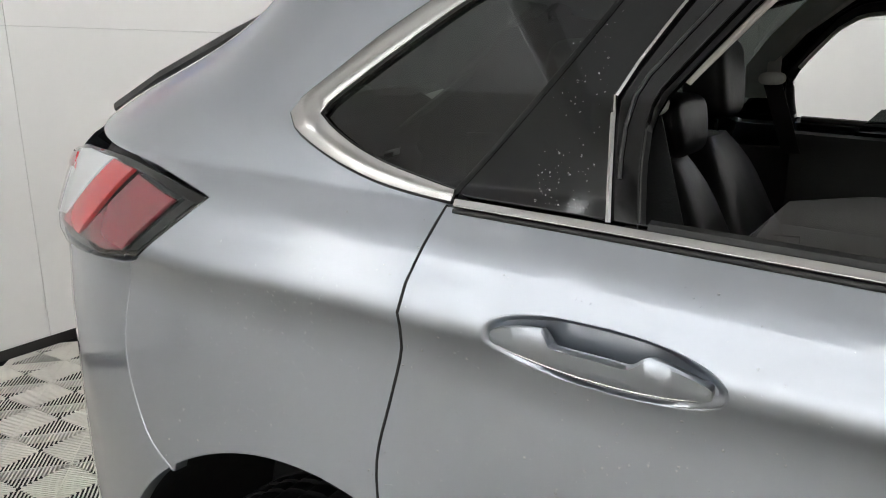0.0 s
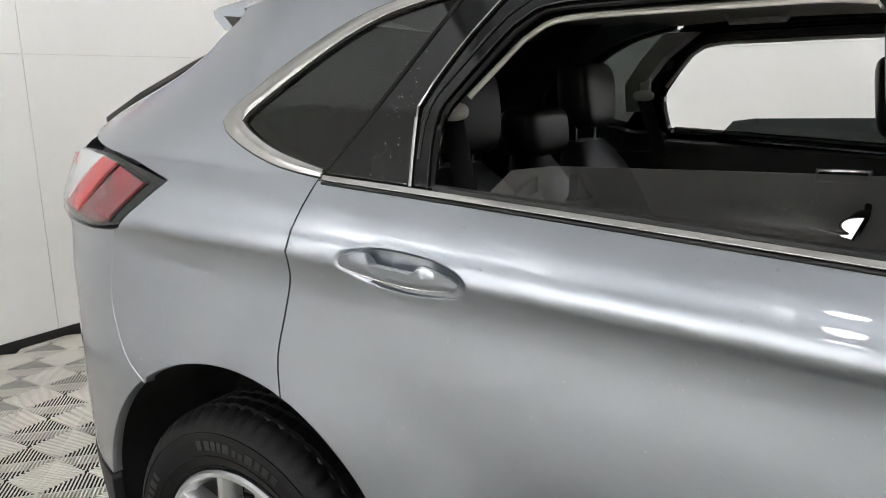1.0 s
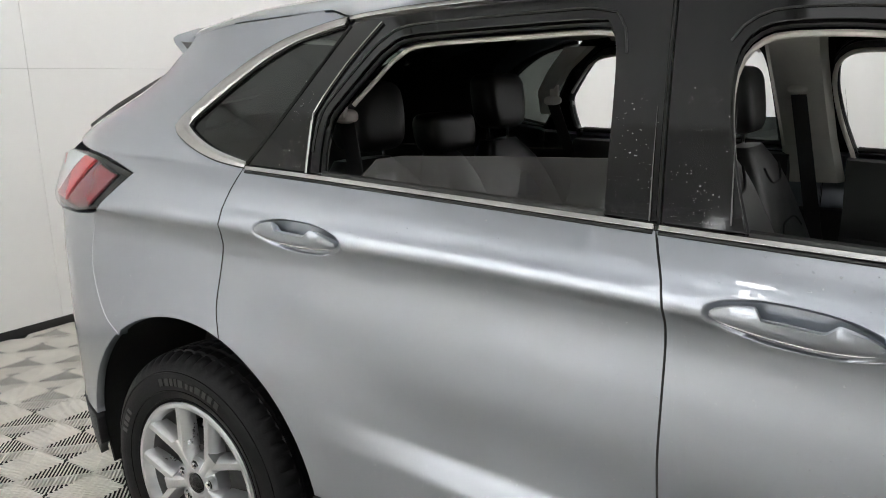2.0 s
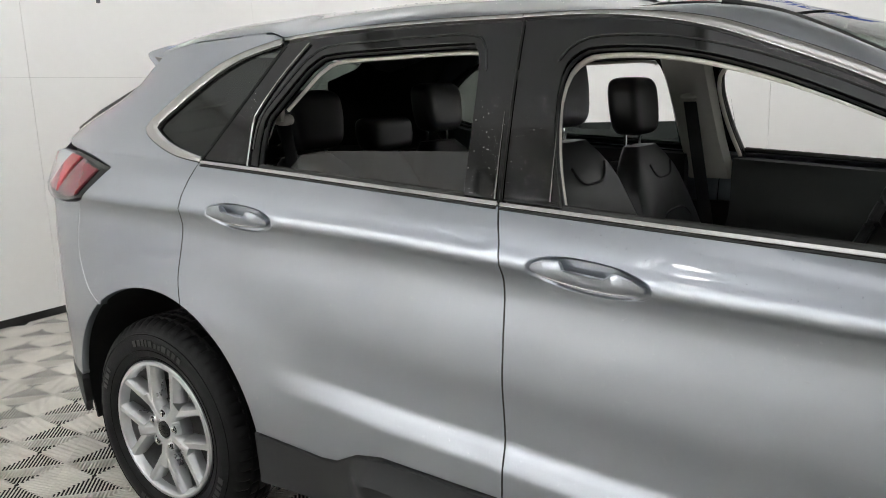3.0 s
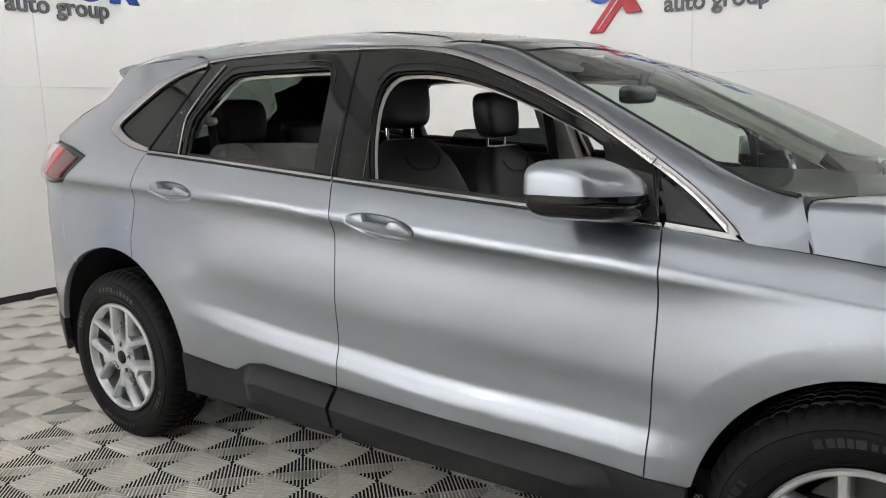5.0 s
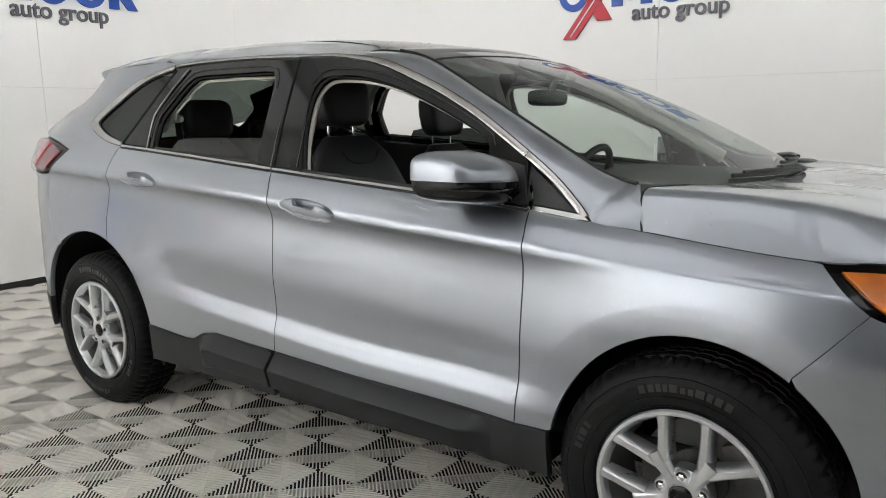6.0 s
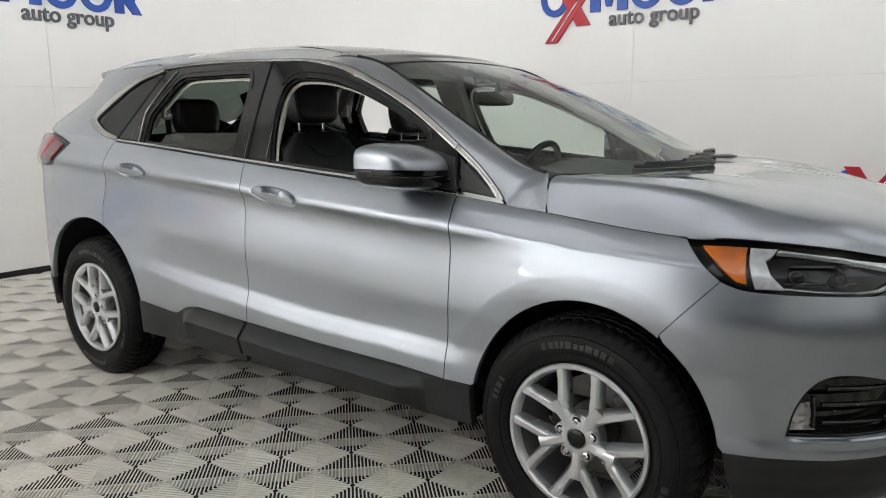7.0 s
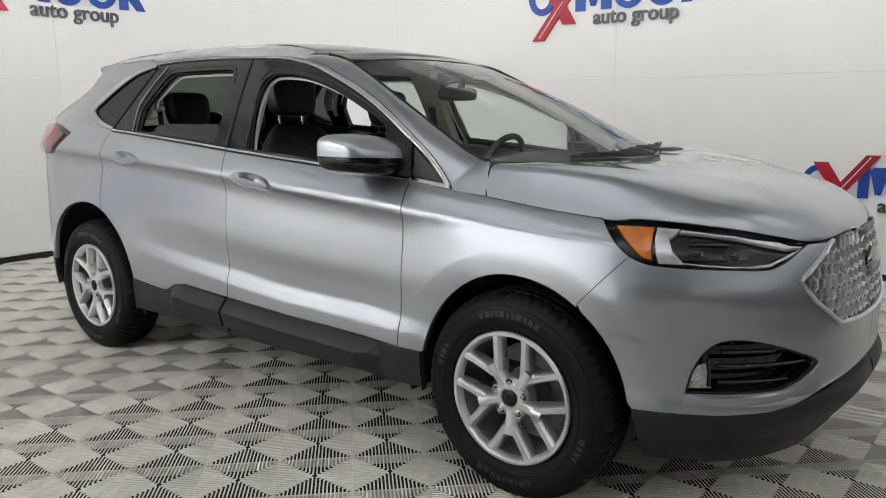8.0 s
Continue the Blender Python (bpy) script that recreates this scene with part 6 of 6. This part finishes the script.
for y in (-0.33, 0.33):
    part("sun_visor", box(1.74, y, 1.545, 0.17, 0.38, 0.02, 0.008, 2, Matrix.Rotation(radians(22), 4, "Y")), HEADLINER, CAR, "folded grey sun visor")
for x, y in ((0.75, 0.50), (0.75, -0.50)):
    part("grab_handle", tube([(x - 0.09, y, 1.60), (x - 0.075, y * 0.97, 1.575), (x + 0.075, y * 0.97, 1.575), (x + 0.09, y, 1.60)], 0.009, 8), HEADLINER, CAR, "grey grab handle")

for s in (-1, 1):
    # inner door cards
    for name, x0, x1, z_front, z_back in (("rear_door_card", 0.42, 1.22, 1.165, 1.215), ("front_door_card", 1.40, 2.40, 1.075, 1.150)):
        rings = []
        for k in range(13):
            u = k / 12
            x = x0 + (x1 - x0) * u
            zt = z_back + (z_front - z_back) * u
            rings.append([(x, s * yy, zz) for yy, zz in ((0.785, zt), (0.745, zt - 0.005), (0.728, zt - 0.03), (0.72, zt - 0.16), (0.70, zt - 0.22), (0.66, zt - 0.25), (0.66, zt - 0.33), (0.72, zt - 0.38), (0.72, 0.48), (0.785, 0.48))])
        dc = part(name, loft(rings), TRIM_DARK, CAR, "black inner door trim with armrest")
        part("pull_cup", box((x0 + x1) / 2 + 0.16, s * 0.722, (z_front + z_back) / 2 - 0.075, 0.16, 0.012, 0.045, 0.008), CHROME, dc, "chrome inner door handle bezel")
        part("pull_handle", box((x0 + x1) / 2 + 0.16, s * 0.714, (z_front + z_back) / 2 - 0.075, 0.14, 0.012, 0.028, 0.008), TRIM_DARK, dc, "black inner door handle")
    # pillar trims and belts
    def slant(pts, half, thick):
        rings = []
        for x, z, w in pts:
            yo = half_width(x, z) - 0.062
            rings.append([(x - w, s * yo, z), (x + w, s * yo, z), (x + w * 0.8, s * (yo - thick), z), (x - w * 0.8, s * (yo - thick), z)])
        return loft(rings)
    bp = part("centre_pillar_trim", slant([(1.295, 1.06, 0.095), (1.275, 1.22, 0.089), (1.256, 1.38, 0.090), (1.243, 1.50, 0.093), (1.240, 1.545, 0.095), (1.23, 1.575, 0.13)], 0, 0.045), TRIM_LIGHT, CAR, "light beige centre pillar trim")
    part("rear_pillar_trim", slant([(0.395 - 0.04 - 0.035 * s, 1.31, 0.035), (0.405 - 0.04 - 0.035 * s, 1.40, 0.04), (0.46 - 0.03 - 0.03 * s, 1.48, 0.045), (0.54 - 0.02 - 0.02 * s, 1.56, 0.06)], 0, 0.04), HEADLINER, CAR, "grey rear pillar trim")
    rings = []
    for z, xa, xb in ((0.98, -0.78, 0.10), (1.16, -0.78, 0.06), (1.24, -0.74, 0.02), (1.30, -0.66, -0.03), (1.36, -0.56, -0.03), (1.43, -0.45, 0.03), (1.50, -0.33, 0.11), (1.57, -0.20, 0.20), (1.60, -0.12, 0.24)):
        ring = []
        for inner in (0.0, 0.03):
            row = []
            for k in range(9):
                x = xa + (xb - xa) * k / 8
                row.append((x, s * max(0.30, half_width(x, z) - 0.062 - inner), z))
            ring += row if inner == 0.0 else row[::-1]
        rings.append(ring)
    part("tail_pillar_trim", loft(rings), TRIM_DARK, CAR, "dark rear corner trim")
    part("front_pillar_trim", tube([(2.46, s * 0.665, 1.165), (2.2, s * 0.625, 1.31), (1.95, s * 0.585, 1.44), (1.75, s * 0.56, 1.53)], 0.030, 8), TRIM_LIGHT, CAR, "light beige windscreen pillar trim")
    for x, z, x2, z2, yy in ((1.25, 1.385, 1.33, 0.85, 0.665), (0.40 - 0.03 * s, 1.36, 0.46 - 0.03 * s, 1.16, 0.655)):
        rings = []
        for k in range(9):
            u = k / 8
            xx, zz = x + (x2 - x) * u, z + (z2 - z) * u
            y0 = s * (yy + 0.03 * u)
            rings.append([(xx - 0.024, y0, zz), (xx + 0.024, y0, zz), (xx + 0.024, y0 - s * 0.003, zz), (xx - 0.024, y0 - s * 0.003, zz)])
        sbelt = part("seat_belt", loft(rings), TRIM_DARK, CAR, "black seat belt webbing")
        part("belt_anchor", blob((x, s * yy, z + 0.005), (0.036, 0.018, 0.018), 2.6, 16, 10), TRIM_LIGHT, sbelt, "beige belt anchor")
        part("height_slide", box(x, s * (yy + 0.018), z + 0.045, 0.035, 0.02, 0.09, 0.006), TRIM_LIGHT, sbelt, "beige belt height slide")

# dashboard, wheel, mirror
rings = []
for k in range(25):
    y = -0.72 + 1.44 * k / 24
    f = 1 - (abs(y) / 0.72) ** 4
    hood = 0.05 * math.exp(-((y - 0.40) / 0.19) ** 2)
    rings.append([(2.60 + 0.19 * f, y, 1.112), (2.45, y, 1.120 + 0.020 * f), (2.22, y, 1.105 + 0.025 * f + hood * 0.4), (2.08, y, 1.075 + 0.02 * f + hood * 0.8), (2.04, y, 1.02), (2.08, y, 0.90), (2.12, y, 0.70), (2.62, y, 0.70)])
part("dashboard", loft(rings), TRIM_DARK, CAR, "black dashboard with hooded instruments")
steer = tagged(new("steering_wheel"), "black leather steering wheel")
steer.parent = CAR
sc, tilt = Vector((1.935, 0.40, 1.045)), radians(24)
ax = Vector((math.sin(tilt), 0, math.cos(tilt)))
pts = [sc + 0.185 * (math.cos(a) * Vector((0, 1, 0)) + math.sin(a) * ax) for a in [2 * math.pi * k / 48 for k in range(49)]]
part("wheel_rim", tube(pts, 0.0165, 10), LEATHER, steer, "black leather rim")
part("wheel_hub", blob(sc + Vector((0.03, 0, -0.01)), (0.04, 0.09, 0.075), 2.6), TRIM_DARK, steer, "black steering hub")
for a in (radians(10), radians(170), radians(270)):
    part("wheel_spoke", tube([sc + Vector((0.02, 0, 0)), sc + 0.18 * (math.cos(a) * Vector((0, 1, 0)) + math.sin(a) * ax)], 0.016, 8), TRIM_DARK, steer, "black steering spoke")
part("rear_view_mirror", blob((1.965, -0.01, 1.425), (0.026, 0.140, 0.032), 4.0, 28, 14), GLOSS_BLACK, CAR, "black inside mirror at the windscreen")
part("mirror_stem", tube([(1.975, 0, 1.45), (1.99, 0, 1.51)], 0.016, 8), GLOSS_BLACK, CAR, "black mirror stem")
part("sensor_housing", box(1.93, 0, 1.535, 0.16, 0.13, 0.03, 0.01, 2, Matrix.Rotation(radians(22), 4, "Y")), GLOSS_BLACK, CAR, "black sensor housing behind the mirror")

# wipers
def on_screen(u, y, lift):
    """A point over the windscreen: u down the glass, y across the car."""
    edge = abs(screen_fn(u, 0.0).y)
    q = screen_fn(u, max(0.0, 1 - abs(y) / edge))
    return Vector((q.x + 0.4 * lift, y, q.z + 0.92 * lift))


for y0, y1, u0, u1 in ((0.12, -0.40, 0.995, 0.975), (0.62, 0.04, 0.995, 0.95)):
    wp = tagged(new("wiper"), "black windscreen wiper at rest")
    wp.parent = CAR
    mid = (y0 + y1) / 2
    part("arm", tube([on_screen(1.0, y0 + 0.05, 0.012), on_screen(u0 - 0.01, y0 - 0.10, 0.030), on_screen((u0 + u1) / 2, mid, 0.030)], lambda u: 0.011 - 0.004 * u, 8), SATIN_BLACK, wp, "black wiper arm")
    part("blade", tube([on_screen(u0 + (u1 - u0) * k / 12, y0 + (y1 - y0) * k / 12, 0.010) for k in range(13)], 0.0075, 6), SATIN_BLACK, wp, "black wiper blade")
    part("blade_spine", tube([on_screen(u0 + (u1 - u0) * k / 12, y0 + (y1 - y0) * k / 12, 0.018 + 0.006 * math.sin(math.pi * k / 12)) for k in range(1, 12)], 0.006, 6), SATIN_BLACK, wp, "black blade spine")
part("cowl_cover", blob((2.79, 0.60, 1.150), (0.06, 0.075, 0.020), 3.0, 20, 12), SATIN_BLACK, CAR, "black cowl end at the foot of the windscreen")


# ---- rain drops on the bodywork ----
def add_drop(verts, faces, c, n, r):
    """A flat dome of water."""
    n = n.normalized()
    a = n.orthogonal().normalized()
    b = n.cross(a)
    base = len(verts)
    sides = 7
    for f, h in ((1.0, 0.0), (0.75, 0.38), (0.35, 0.55)):
        for k in range(sides):
            t = 2 * math.pi * k / sides
            verts.append(c + r * f * (math.cos(t) * a + math.sin(t) * b) + n * r * h)
    verts.append(c + n * r * 0.6)
    for ring in (0, 1):
        for k in range(sides):
            k2 = (k + 1) % sides
            i = base + ring * sides
            faces.append((i + k, i + k2, i + sides + k2, i + sides + k))
    for k in range(sides):
        faces.append((base + 2 * sides + k, base + 2 * sides + (k + 1) % sides, base + 3 * sides))


def drop_radius(rng):
    return 0.0008 + 0.0014 * rng.random() ** 3


def rain():
    rng = random.Random(7)
    verts, faces = [], []
    lift = Vector((0, YC, 0))
    # doors, quarter and fender: loose clusters
    for _ in range(430):
        cx, cz = rng.uniform(-0.2, 3.1), rng.uniform(0.55, 1.16)
        for _ in range(rng.randint(4, 16)):
            x, z = rng.gauss(cx, 0.07), rng.gauss(cz, 0.05)
            top = curve_table(x, BELT) - 0.015
            if not (-0.3 < x < 3.1 and 0.52 < z < top) or math.hypot(x, z - 0.365) < 0.50 or math.hypot(x - 2.849, z - 0.365) < 0.47:
                continue
            if any(x0 < x < x1 and abs(z - curve_table(x, CREASE)) < 0.045 for x0, x1 in ((0.32, 0.62), (1.36, 1.66))):
                continue
            add_drop(verts, faces, skin(to_p(x, z), z) + lift, skin_normal(to_p(x, z), z), drop_radius(rng))
    # black pillars
    for _ in range(520):
        x = rng.choice((rng.uniform(1.17, 1.26), rng.uniform(1.285, 1.38), rng.uniform(0.36, 0.43), rng.uniform(2.36, 2.46)))
        z = curve_table(x, BELT) + 0.02 + 0.22 * rng.random() ** 2
        if x > 2.3 and z > 1.13:
            continue
        n = skin_normal(x, z)
        add_drop(verts, faces, skin(x, z) - 0.004 * n + lift, n, drop_radius(rng) * 0.8)
    # nose
    for _ in range(160):
        x, z = rng.uniform(3.15, 3.7), rng.uniform(0.56, 0.86)
        add_drop(verts, faces, skin(to_p(x, z), z) + lift, skin_normal(to_p(x, z), z), drop_radius(rng))
    # hood, roof and windscreen
    for fn, count, lo, size in ((hood_fn, 900, 0.02, 1.2), (roof_fn, 900, 0.1, 1.7), (screen_fn, 320, 0.05, 0.9)):
        for _ in range(count):
            u, v, sgn = rng.random(), lo + (0.98 - lo) * rng.random(), rng.choice((-1, 1))
            p, pu, pv = fn(u, v), fn(min(1, u + 0.01), v), fn(u, min(1, v + 0.01))
            n = (pu - p).cross(pv - p)
            if n.length < 1e-9:
                continue
            n = n.normalized()
            n = n if n.z > 0 else -n
            p, n = Vector((p.x, p.y * -sgn, p.z)), Vector((n.x, n.y * -sgn, n.z))
            add_drop(verts, faces, p + lift + n * (0.0035 if fn is roof_fn and u > 0.6 else 0.0), n, drop_radius(rng) * size)
    ob = put("water_drops", mesh_of("water_drops", verts, faces, WATER, True))
    tagged(ob, "scattered rain drops on the car's paint and glass", "water drops", kind="stuff")


rain()
